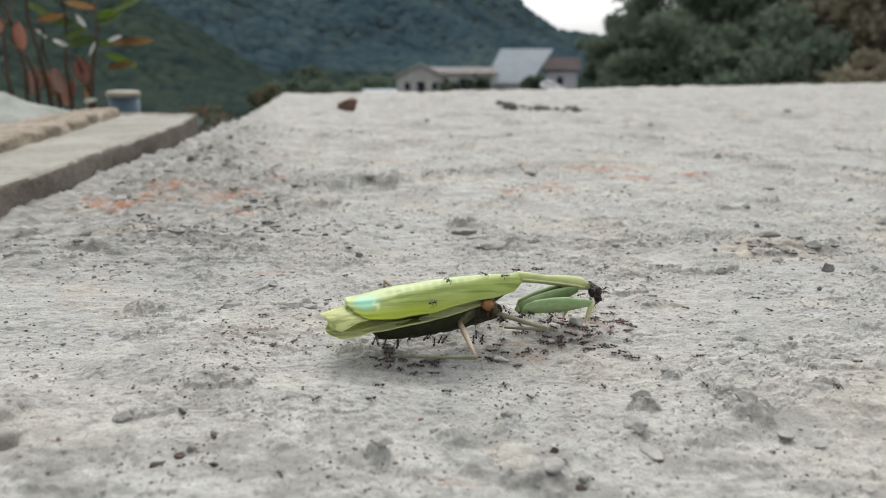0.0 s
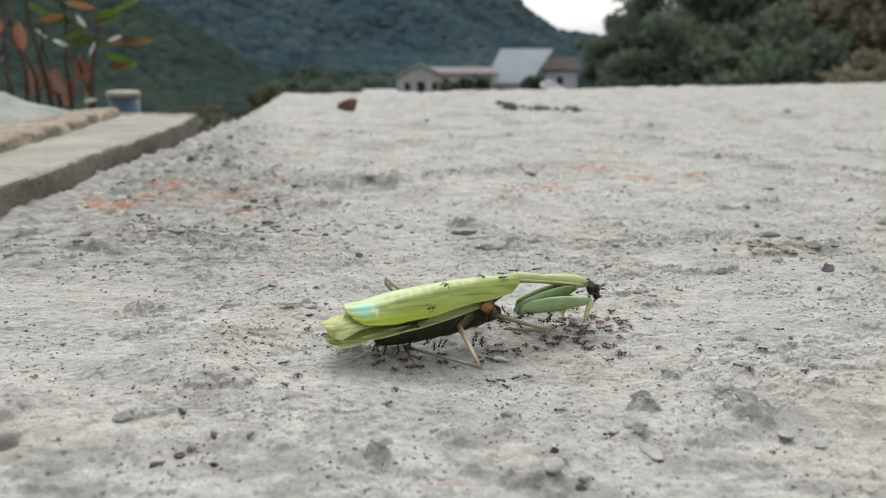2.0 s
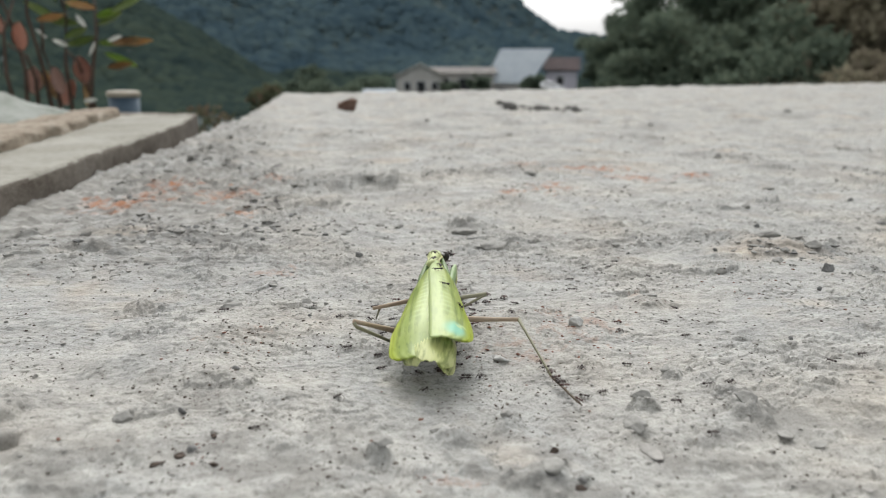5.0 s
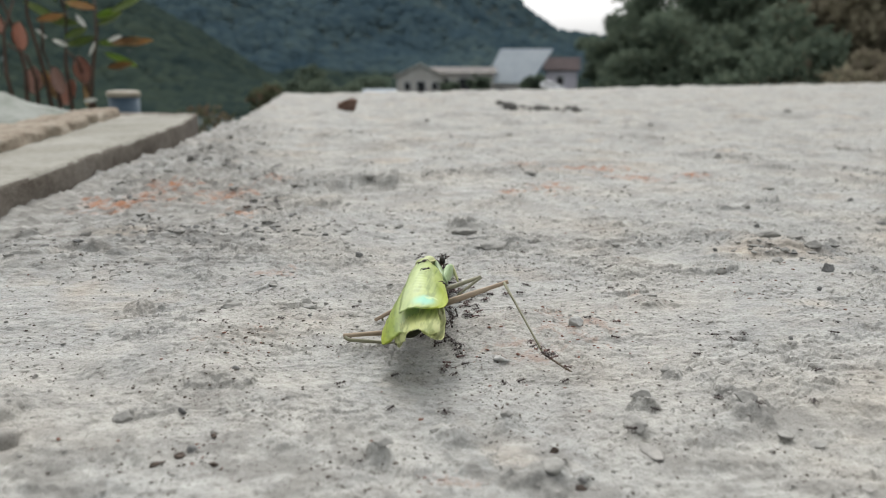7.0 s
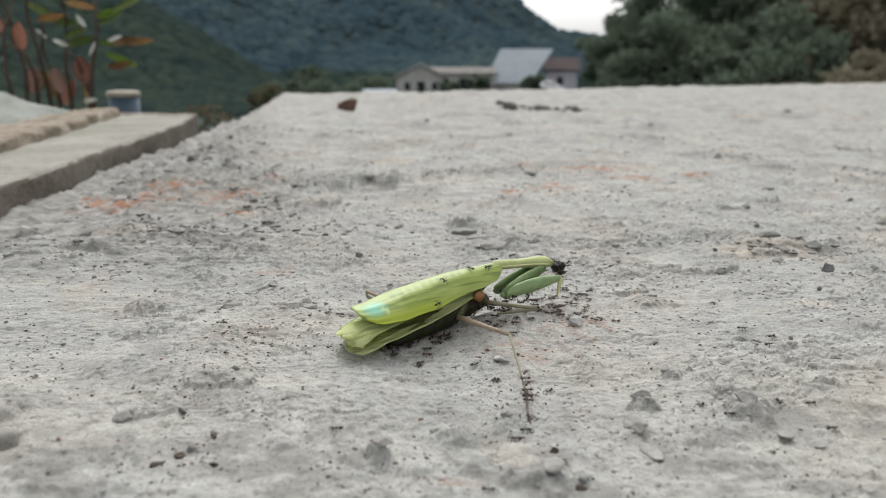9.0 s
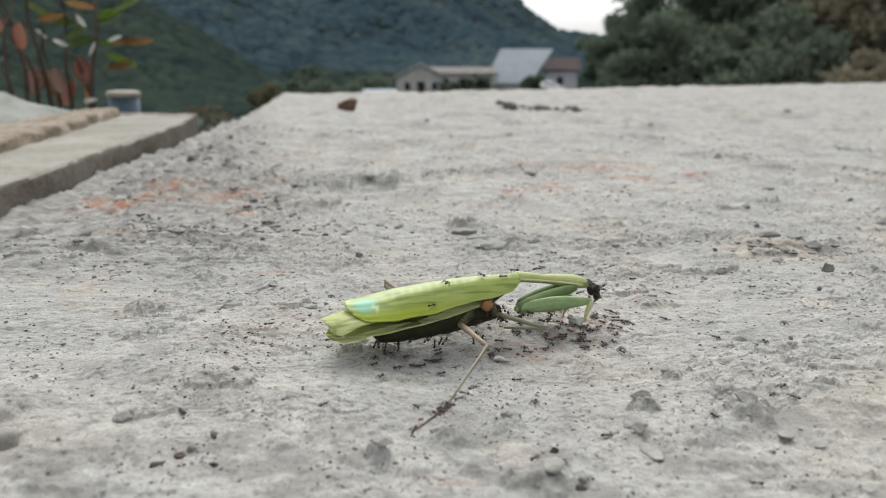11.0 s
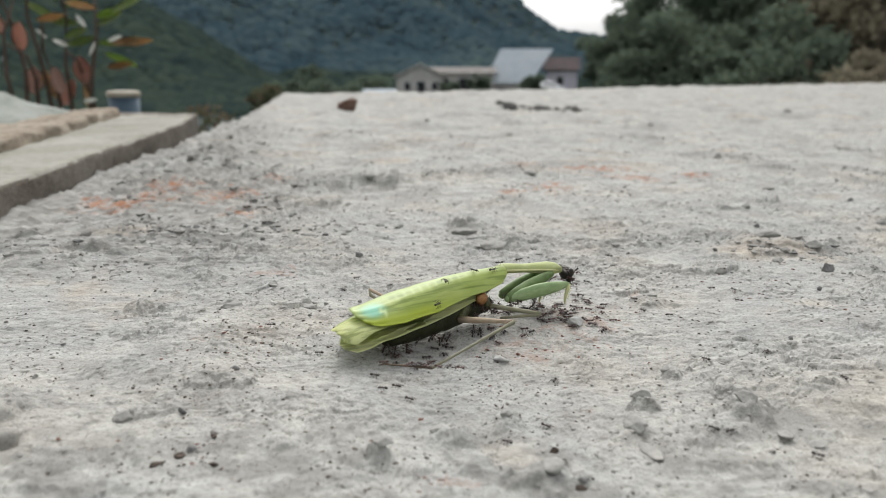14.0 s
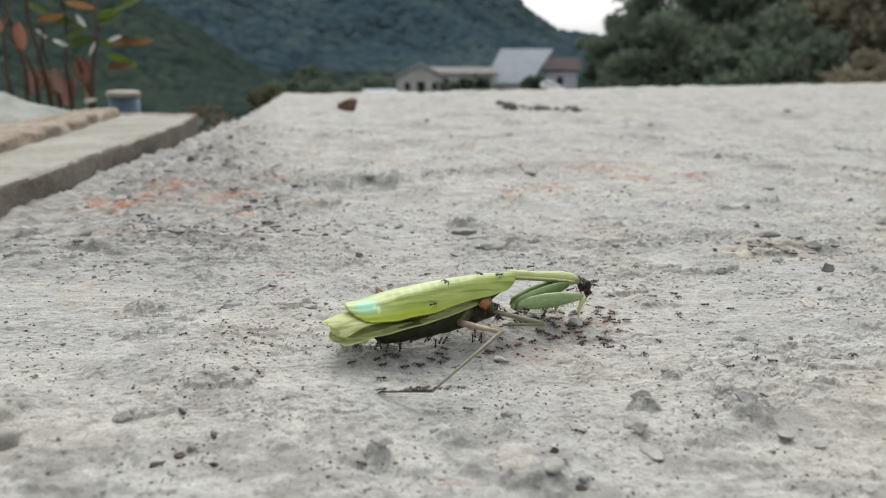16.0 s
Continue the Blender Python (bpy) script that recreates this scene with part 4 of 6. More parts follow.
def leaf_mesh(length, width, curl, material, name="leaf"):
    bm = bmesh.new()
    n = 8
    rows = []
    for i in range(n + 1):
        t = i / n
        w = width * 0.5 * math.sin(math.pi * min(1, t * 0.96 + 0.02)) ** 0.7
        z = curl * length * (t * t)
        rows.append([bm.verts.new((t * length, s * w, z + abs(s) * w * 0.3)) for s in (-1, -0.5, 0, 0.5, 1)])
    for a, b in zip(rows, rows[1:]):
        for k in range(4):
            bm.faces.new((a[k], a[k + 1], b[k + 1], b[k]))
    got = bmesh.ops.solidify(bm, geom=list(bm.faces), thickness=0.0008)
    return bm_mesh(name, bm, material)


def build_plant():
    """A leggy plant with rusty and green leaves behind the boulder."""
    root = new("plant")
    root.location = (-0.84, 1.55, -0.05)

    def spot(px, py, dy=0.0):
        """A place in the plant's own upright plane, by bearing and rise."""
        d = 1.55 + dy
        return Vector(((px - 784) * d / 1343 + 0.84, dy, (125 - py) * d / 1343 + 0.072 + 0.05))
    stems = [((40, 200), (45, 120), (30, 40), (0, -40)), ((85, 200), (75, 110), (60, 30), (70, -60)), ((150, 205), (165, 120), (178, 60), (180, -10)), ((120, 205), (118, 110), (128, 30), (115, -40)), ((165, 205), (150, 150), (140, 110), (120, 90)), ((20, 200), (10, 130), (15, 60), (40, 5)), ((100, 200), (95, 140), (80, 90), (85, 40)), ((60, 200), (62, 140), (50, 100), (20, 80))]
    for i, s in enumerate(stems):
        bm = bmesh.new()
        pts = [spot(x, y, 0.03 * math.sin(i * 2.1 + j)) for j, (x, y) in enumerate(s)]
        tube(bm, pts, [0.0046, 0.0038, 0.003, 0.002], 7)
        part("stem", bm, STEM, root)
    # the w leaves are coloured white in place of glints
    kinds = {"r": (RED_LEAF, 0.052, 0.036), "g": (GREEN_LEAF, 0.062, 0.018), "o": (ORANGE_LEAF, 0.06, 0.017), "w": (GLINT_LEAF, 0.030, 0.011)}
    meshes = {c: leaf_mesh(l * 1.1, w * 0.95, 0.16, m) for c, (m, l, w) in kinds.items()}
    # kind, foot of the leaf, its direction in degrees (0 to the side, 90 up)
    leaves = [("r", 44, 92, 86), ("r", 16, 62, 128), ("r", 142, 100, -82), ("r", 95, 118, -70), ("r", 128, 140, -110), ("r", 60, 118, -95), 
              ("o", 75, 40, 12), ("o", 200, 80, 8), ("g", 180, 48, 20), ("g", 178, 78, 5), ("w", 160, 100, 50), ("w", 195, 75, 20), ("w", 72, 55, -30),
              ("w", 145, 30, -60), ("w", 142, 178, 10), ("g", 115, 40, 150), ("g", 128, 20, 30), ("g", 112, 10, 100), ("o", 190, 120, 5), ("o", 70, 130, -60), ("g", 178, 35, 15),
              ("g", 205, 25, 20), ("o", 182, 20, 170), ("r", 10, 15, 150), ("g", 176, 68, 190), ("w", 98, 72, -20), ("o", 150, 130, -85), ("o", 90, 170, 100), ("g", 120, 70, 20), ("o", 215, 78, 2), ("g", 150, 45, 175), ("g", 188, 95, -20), ("g", 30, 10, 60)]
    for i, (c, px, py, a) in enumerate(leaves):
        p = spot(px, py, 0.04 * math.sin(i * 1.7))
        turn = Euler((radians(90 + 25 * math.sin(i * 2.3)), 0, 0)).to_matrix().to_4x4()
        ob = new("leaf", meshes[c])
        ob.parent = root
        ob.matrix_basis = Matrix.Translation(p) @ pose(0, 0, 0, 0, -a, 18 * math.sin(i * 3.1)) @ turn
    tagged(root, "leggy garden plant with rusty red and green leaves", "plant")


build_plant()


# ---- loose stones and grit on the slab ----
def stone(x, y, sx, sy, sz, material, label, name="pebble", seed=0, sink=0.3, turn=0.0):
    bm = bmesh.new()
    bmesh.ops.create_icosphere(bm, subdivisions=4, radius=1.0)
    rng = random.Random(seed * 13 + 5)
    cuts = [(Vector((rng.gauss(0, 1), rng.gauss(0, 1), rng.gauss(0, 1))).normalized(), rng.uniform(0.38, 0.80)) for _ in range(9)]
    for v in bm.verts:
        for n, d in cuts:
            over = v.co.dot(n) - d
            if over > 0:
                v.co -= n * over
        v.co *= 1.25 + 0.16 * noise.noise(v.co * 2.5 + Vector((0, seed * 3.3, 0))) + 0.10 * noise.noise(v.co * 6) + 0.06 * noise.noise(v.co * 15)
        v.co = Vector((v.co.x * sx, v.co.y * sy, v.co.z * sz))
    ob = new(name, bm_mesh(name, bm, material))
    ob.location = (x, y, ground_z(x, y) + sz * (1 - 2 * sink) * 0.8)
    ob.rotation_euler = (0, 0, turn)
    return tagged(ob, label, "stone", "loose stones on the slab")


def build_stones():
    rb, dk, pl = "small reddish brown stone on the concrete", "small dark grey pebble on the concrete", "small pale pebble half sunk in the concrete"
    stone(-0.166, 1.32, 0.0165, 0.015, 0.0135, BRICK, rb, "stone", 8, 0.1)
    stone(-0.0324, 0.2770, 0.0012, 0.0013, 0.0014, PEBBLE, dk, seed=2, sink=0.2)
    stone(0.1385, 0.2570, 0.0021, 0.0018, 0.0020, PEBBLE, dk, seed=3, sink=0.2)
    stone(0.0388, 0.2020, 0.0021, 0.0017, 0.0018, PALE, pl, seed=4, sink=0.3)
    stone(0.0150, 0.1790, 0.0017, 0.0014, 0.0010, PALE, pl, seed=5, sink=0.35)
    stone(-0.0095, 0.1960, 0.0016, 0.0014, 0.0013, PALE, pl, seed=6, sink=0.3)
    for i, (x, y, s) in enumerate([(0.0830, 0.325, 0.0011), (0.110, 0.290, 0.0013), (0.150, 0.345, 0.0018), (0.198, 0.345, 0.0019), (0.075, 0.290, 0.0010), (0.235, 0.42, 0.0024),
                                   (-0.0365, 0.2190, 0.0011), (-0.0400, 0.2100, 0.0009), (-0.0760, 0.1950, 0.0008), (-0.0950, 0.160, 0.0009), (-0.0480, 0.1600, 0.0012), (-0.0550, 0.1430, 0.0013),
                                   (-0.0460, 0.1350, 0.0011), (-0.0480, 0.1280, 0.0012), (0.0250, 0.1190, 0.0010), (-0.0190, 0.1215, 0.0007), (0.0950, 0.1900, 0.0010), (0.125, 0.235, 0.0012),
                                   (0.0600, 0.2440, 0.0012), (-0.110, 0.265, 0.0014), (-0.135, 0.275, 0.0015), (-0.120, 0.245, 0.0013), (-0.075, 0.300, 0.0016), (-0.090, 0.33, 0.0020)]):
        stone(x, y, s * 0.7, s * 0.65, s * 0.6, PEBBLE if i % 3 else CHIP, dk, seed=10 + i, sink=0.25, turn=i * 1.3)
    stone(0.0402, 0.1300, 0.0018, 0.0028, 0.0005, CHIP, "thin pale flake of mortar pressed into the concrete", "stone", 42, 0.4, 0.3)
    for i, (x, y, a, b) in enumerate([(-0.0500, 0.1267, 0.0011, 0.0008), (-0.0529, 0.1222, 0.0017, 0.0005), (0.0218, 0.1317, 0.0006, 0.0008), (-0.0456, 0.1335, 0.0008, 0.0006), (0.0244, 0.1175, 0.0011, 0.0006), (-0.0422, 0.1226, 0.0008, 0.0006)]):
        stone(x, y, a, b, b * 0.7, CRUMB, "dry dark brown scrap on the concrete", "scrap", 45 + i, 0.2, i * 0.7)
    for i, (x, y, w) in enumerate([(-0.0010, 0.1395, 0.0022), (0.0135, 0.1455, 0.0018), (0.0395, 0.1400, 0.0026), (0.0440, 0.1525, 0.0020), (0.0655, 0.1480, 0.0026), (0.0545, 0.1680, 0.0018), (0.0690, 0.1352, 0.0018), (0.0745, 0.1330, 0.0016), (-0.0660, 0.1410, 0.0022), (0.0200, 0.1205, 0.0026), (-0.0118, 0.1268, 0.0020), (0.0745, 0.1620, 0.0014)]):
        stone(x, y, w, w * 0.8, w * 0.45, LUMP, "worn lump of mortar bedded in the concrete", "stone", 90 + i, 0.45, i * 0.9)
    # rough flakes of aggregate that stand out of the surface: x, y, half width, rise
    for i, (x, y, w, r) in enumerate([(0.0096, 0.3250, 0.0050, 0.40), (0.0205, 0.3070, 0.0040, 0.35), (0.0225, 0.2924, 0.0062, 0.28), (0.0390, 0.3040, 0.0046, 0.35), (-0.0281, 0.3090, 0.0028, 0.35), (0.0150, 0.3429, 0.0026, 0.50),
                                      (0.1361, 0.3141, 0.0042, 0.35), (0.1355, 0.2983, 0.0050, 0.40), (0.1508, 0.3086, 0.0036, 0.35), (0.1495, 0.2933, 0.0046, 0.45), (0.1280, 0.2708, 0.0030, 0.25), (0.1002, 0.2565, 0.0020, 0.60),
                                      (0.0662, 0.2310, 0.0036, 0.40), (-0.0425, 0.2175, 0.0030, 0.30), (-0.0560, 0.2340, 0.0022, 0.35), (-0.0640, 0.2150, 0.0036, 0.25)]):
        stone(x, y, w, w * 0.7, w * (0.25 + 0.4 * r), LUMP, "angular flake of aggregate bedded in the concrete", "stone", 60 + i, 0.5, 0.5 * math.sin(i * 2.7))
    # weathered clods farther off
    for i, (x, y, r) in enumerate([(-0.2076, 0.8045, 0.0080), (-0.2046, 0.6591, 0.0056), (-0.1749, 0.4677, 0.0033), (-0.1541, 0.5509, 0.0034), (-0.0954, 0.4677, 0.0033), (-0.0754, 0.4346, 0.0027), (-0.1520, 0.3509, 0.0027), (-0.1201, 0.3378, 0.0024), (-0.1592, 0.3197, 0.0025),
                                   (-0.0214, 1.0079, 0.0070), (-0.0357, 0.4926, 0.0053), (-0.0466, 0.4677, 0.0036), (-0.0737, 0.5509, 0.0030), (0.5612, 1.2258, 0.0094), (0.2711, 0.9771, 0.0060), (0.0599, 0.4979, 0.0042), (0.2082, 0.4677, 0.0033), (0.1621, 0.3885, 0.0024)]):
        stone(x, y, r * 0.8, r, r * (0.35 + 0.1 * (i % 3)), LUMP, "grey clod of old mortar on the concrete", "stone", 120 + i, 0.4, i * 1.1)
    # a strip of dark debris lying near the far edge
    rng = np.random.RandomState(9)
    u = rng.rand(260)
    x = 0.114 + 0.165 * u + rng.randn(260) * 0.003
    y = 1.462 + 0.012 * np.sin(u * 7) - 0.06 * np.clip(u - 0.7, 0, 1) + rng.randn(260) * 0.026
    size = rng.uniform(0.002, 0.0062, 260) * (0.35 + 0.9 * smooth(perlin(u * 9, u * 0 + 0.4), -0.3, 0.3))
    me = scatter("debris_strip", np.stack([x, y, ground_zs(x, y) + size * 0.3], -1), np.stack([size * 1.6, size, size * 0.8], -1), GRIT_DARK, 1, 0.2, 9)
    tagged(new("debris_strip", me), "ragged strip of dark grey debris on the concrete", "debris", kind="stuff")


build_stones()


def strewn(name, n, lo, hi, material, label, seed, bias=None, flat=0.7):
    rng = np.random.RandomState(seed)
    y = np.exp(rng.uniform(math.log(0.10), math.log(0.9), n))
    x = rng.uniform(-0.64, 0.66, n) * y
    if bias is not None:
        take = rng.rand(n) < bias(x, y)
        x, y = x[take], y[take]
    take = x > np.interp(y, EDGE_Y, EDGE_X) + 0.02
    x, y = x[take], y[take]
    s = lo * (hi / lo) ** (rng.rand(len(x)) ** 2.2) * (0.6 + 2.0 * y)
    scale = np.stack([s * rng.uniform(0.8, 1.6, len(x)), s, s * rng.uniform(0.5, 0.9, len(x))], -1)
    z = ground_zs(x, y) + s * 0.2
    me = scatter(name, np.stack([x, y, z], -1), scale, material, 1, 0.28, seed, flat)
    return tagged(new(name, me), label, "debris", kind="stuff")


def patchy(x, y):
    extra = np.exp(-((x + 0.050) / 0.016) ** 2 - ((y - 0.150) / 0.030) ** 2) + np.exp(-((x + 0.045) / 0.02) ** 2 - ((y - 0.195) / 0.02) ** 2)
    return np.clip(0.16 + 1.1 * perlin(x / 0.03 + 11, y / 0.03) + 0.9 * extra, 0.03, 1)


def heaps(x, y):
    """Where scraps have gathered: round the feeding place and in a few small heaps."""
    d = 0.012 + np.exp(-((x - 0.03) ** 2 + (y - 0.20) ** 2) / 0.02 ** 2)
    for a, b, r in ((-0.0501, 0.1955, 0.006), (-0.0588, 0.2588, 0.008), (0.0710, 0.2281, 0.006), (-0.0456, 0.1332, 0.004), (-0.0422, 0.1226, 0.004), (-0.0014, 0.1182, 0.004), (0.128, 0.262, 0.012), (-0.052, 0.180, 0.008), (0.105, 0.245, 0.014)):
        d = d + 0.7 * np.exp(-((x - a) ** 2 + (y - b) ** 2) / r ** 2)
    return np.clip(d, 0, 1)


def rubbly(x, y):
    """Broken chips lie over the slab's ragged side."""
    d = relief(x, y)[1] * smooth(y, 0.24, 0.34) + 0.6 * smooth(0.04 - (x - np.interp(y, EDGE_Y, EDGE_X)), 0.0, 0.03)
    d = d + 0.5 * np.exp(-((x - 0.135) / 0.03) ** 2 - ((y - 0.285) / 0.03) ** 2)
    return np.clip(d * (0.35 + 1.3 * perlin(x / 0.05 + 2.2, y / 0.05)), 0, 1)


strewn("soil_crumbs", 30000, 0.00007, 0.00042, CRUMB, "tiny dark brown soil crumbs scattered on the concrete", 51, patchy)
strewn("concrete_chips", 70000, 0.00011, 0.0007, CHIP, "small grey chips and sand on the concrete", 52, lambda x, y: np.clip(0.25 + perlin(x / 0.04, y / 0.04), 0.06, 1) * (0.3 + 0.7 * smooth(y, 0.15, 0.24)))
strewn("red_scraps", 17000, 0.00010, 0.0006, RED_SCRAP, "reddish brown scraps strewn where the insects feed", 53, heaps, 0.5)
strewn("rubble", 22000, 0.0005, 0.0019, LUMP, "angular chips of broken mortar along the slab's ragged side", 54, rubbly, 0.55)
strewn("dark_rubble", 14000, 0.0003, 0.0014, PEBBLE, "dark grey stone chips among the mortar rubble", 55, rubbly, 0.55)


# ---- the mantis; its own space in millimetres: x to the head, y to its left, z up ----
def wing_sheet(name, side, material):
    """One forewing: a long leaf draped from the back's ridge over the flank."""
    n, m = 60, 18
    s = np.linspace(0, 1, n)[:, None]
    w = np.linspace(0, 1, m)[None, :]
    wide = np.interp(s, [0, 0.06, 0.2, 0.4, 0.6, 0.75, 0.85, 0.91, 0.95, 0.98, 1.0], [0.24, 0.48, 0.66, 0.78, 0.92, 1.0, 0.98, 0.93, 0.85, 0.72, 0.50])
    ridge_y = 2.2 + 0.8 * s
    ridge_z = np.interp(s, [0, 0.2, 0.4, 0.7, 0.9, 1.0], [17.4, 17.4, 16.7, 14.6, 12.5, 11.6])
    reach = 8.0 * wide + ridge_y * np.clip(wide * 1.6, 0, 1)
    fall = np.interp(s, [0, 0.15, 0.3, 0.55, 0.75, 0.9, 1.0], [6.4, 6.7, 6.1, 6.1, 5.3, 4.1, 2.8]) * np.clip(wide * 1.15, 0, 1)
    y = ridge_y * np.clip(wide * 1.6, 0, 1) - reach * np.sin(w * 1.45) / math.sin(1.45)
    side_y = np.clip(-y / (8.0 * wide), -1, 1)
    z = ridge_z - fall * np.abs(side_y) ** 2.0
    z = z + 0.10 * np.sin(w * 34) * (0.3 + s) + 0.25 * perlin(s * 6 + side, w * 2 + 0 * s)
    x = -47.5 * s - 0.6 * np.sin(w * np.pi) * smooth(s, 0.85, 1.0) + 2.6 * np.abs(w - 0.3) ** 1.6 * smooth(s, 0.86, 1.0)
    x, y, z = x + 0 * w, y + 0 * s, z + 0 * x
    if side < 0:
        x, y = x * 1.06, y * 1.03
        z = z - 2.2 * smooth(s, 0.72, 1.0)
    co = np.stack([x, y * side, z], -1).reshape(-1, 3) * 0.001
    me = grid_mesh(name, co, quads(n, m), material)
    xx, ww = x.ravel(), (w + 0 * s).ravel()
    patch = (side > 0) * np.exp(-(((xx + 43.0) / 3.2) ** 2 + ((ww - 0.45) / 0.20) ** 2) ** 2)
    paint(me, "pale_patch", np.clip(patch, 0, 1) * 0.9)
    lane = np.exp(-((ww - 0.40 - 0.10 * np.sin(xx * 0.05)) / 0.10) ** 2)
    # the lane of pale dashes is glints put into the wing colour
    fleck_glint = lane * (np.sin(xx * 2.6) > 0.45) * smooth(xx, -40, -34) * (1 - smooth(xx, -18, -10))
    fleck_glint = np.maximum(fleck_glint * 0.42, ((np.abs(xx + 41.2 - 4 * (ww - 0.4)) < 0.55) & (ww > 0.45) & (ww < 0.68) & (side > 0)) * 0.9)
    fleck_glint = np.maximum(fleck_glint, 0.45 * smooth(-xx + 1.5 * (ww - 0.5), 45.2, 47.0) * (side > 0))
    paint(me, "fleck_glint", fleck_glint)
    paint(me, "ridge", 0.65 * (1 - smooth(ww, 0.16, 0.52)))
    paint(me, "yellowing", smooth(ww, 0.58, 0.80) * (1 - smooth(xx, -30, -14)) * 0.6)
    return me


def thicken(ob, t):
    mod = ob.modifiers.new("thickness", "SOLIDIFY")
    mod.thickness, mod.offset = t, 0.0
    return ob


def pleats(m, depth):
    return depth * np.where(np.arange(m)[None, :] % 2, 1, -1)


def hind_skirt(name, side):
    """The hindwing's folded part that wraps the flank below the forewing."""
    n, m = 44, 21
    s = np.linspace(0, 1, n)[:, None]
    w = np.linspace(0, 1, m)[None, :]
    top = np.interp(s, [0, 0.4, 0.8, 1], [12.0, 11.0, 9.4, 7.4])
    low = np.interp(s, [0, 0.3, 0.6, 0.76, 0.83, 0.93, 1], [11.0, 8.0, 6.3, 5.6, 4.5, 3.8, 5.0])
    x = -8 - (45.4 if side > 0 else 41.0) * s + 3.4 * np.abs(w - 0.6) ** 1.5 * s ** 4
    y = -(1.8 + 5.4 * np.sin(np.clip(w * 1.25, 0, 1.4)) * np.interp(s, [0, 0.15, 0.3, 0.5, 0.7, 0.9, 1], [0.34, 0.52, 0.70, 0.90, 1.0, 0.85, 0.5]))
    z = top + (low - top) * w + pleats(m, 0.16) * smooth(s, 0.1, 0.5) + 0.3 * perlin(s * 5, w * 3 + side)
    y = y + pleats(m, 0.14)
    co = np.stack([x, y * side - 2.2 * s ** 2, z], -1).reshape(-1, 3) * 0.001
    return grid_mesh(name, co, quads(n, m), HINDWING)


def hind_fan(name):
    """The pleated fan close under the forewings, which sticks out behind them."""
    n, m = 44, 33
    s = np.linspace(0, 1, n)[:, None]
    w = np.linspace(-1, 1, m)[None, :]
    wide = np.interp(s, [0, 0.4, 0.7, 0.85, 0.94, 1.0], [0.5, 0.70, 0.82, 0.88, 0.82, 0.42])
    x = -10 - 44.4 * s + 2.4 * np.abs(w + 0.1) ** 1.5 * s ** 3 + 0.8 * smooth(0.16 - np.abs(w + 0.42), 0, 0.14) * s ** 6 + 0.45 * np.abs(np.sin(w * 6.5)) * s ** 6
    y = -0.3 + 6.9 * w * wide - 2.2 * s ** 2
    top = np.interp(s, [0, 0.25, 0.55, 0.75, 0.85, 1.0], [13.2, 12.9, 11.5, 10.5, 10.0, 8.8])
    z = top - 2.9 * np.abs(w) ** 2.2 * wide * (1 - 0.3 * s) - 1.6 * np.abs(w) ** 3 * smooth(s, 0.8, 0.95) + pleats(m, 0.15) * smooth(s, 0.05, 0.4)
    co = np.stack([x, y, z], -1).reshape(-1, 3) * 0.001
    return grid_mesh(name, co, quads(n, m), HINDWING)


def limb(ax, ay, az, bx, by, bz):
    """The pose of a leg piece that runs from one joint to the next, in the mantis's millimetres."""
    a, b = Vector((ax, ay, az)) * 0.001, Vector((bx, by, bz)) * 0.001
    return Matrix.Translation(a) @ (b - a).to_track_quat("X", "Z").to_matrix().to_4x4()


def leg_piece(name, length, radii, material, parent, a, b, label="", flat=0.75, sides=8):
    bm = bmesh.new()
    n = len(radii)
    tube(bm, mm([(length * i / (n - 1), 0, 0) for i in range(n)]), [r * 0.001 for r in radii], sides, flat)
    ob = part(name, bm, material, parent, label)
    ob.matrix_basis = limb(*a, *b)
    return ob


def spines(bm, length, count, size, z):
    for i in range(count):
        x = length * (0.2 + 0.7 * i / count)
        for sy in (-0.5, 0.5):
            tube(bm, mm([(x, sy, z), (x + 0.3, sy * 1.5, z - size)]), [0.00016, 0.00003], 4)


def foreleg(root, side, shoulder, elbow, wrist, claw, coxa_mat, femur_mat):
    d = lambda a, b: (Vector(a) - Vector(b)).length
    leg_piece("coxa", d(shoulder, elbow), [1.1, 1.7, 2.1, 2.2, 2.0, 1.4], coxa_mat, root, shoulder, elbow, "green foreleg coxa", 0.6, 10)
    l = d(elbow, wrist)
    bm = bmesh.new()
    tube(bm, mm([(l * t, 0, z) for t, z in ((-0.04, 0), (0.0, 0), (0.1, 0), (0.25, 0.15), (0.45, 0.25), (0.65, 0.2), (0.82, 0.05), (0.94, 0), (1, 0))]),
         [k * 0.001 for k in (0.5, 1.1, 1.55, 1.95, 2.15, 2.0, 1.5, 1.05, 0.6)], 12, 0.55)
    spines(bm, l, 9, 1.0, -1.4)
    ob = part("femur", bm, femur_mat, root, "swollen green grasping femur with spines")
    ob.matrix_basis = limb(*elbow, *wrist)
    l = d(wrist, claw)
    bm = bmesh.new()
    tube(bm, mm([(0, 0, 0), (l * 0.3, 0, 0.1), (l * 0.8, 0, 0), (l, 0, -0.2), (l * 1.15, 0, -0.8)]), [0.0007, 0.0008, 0.0006, 0.0004, 0.0001], 8, 0.7)
    spines(bm, l, 6, 0.7, -0.5)
    ob = part("tibia", bm, NECK_EDGE, root, "pale green spined tibia")
    ob.matrix_basis = limb(*wrist, *claw)


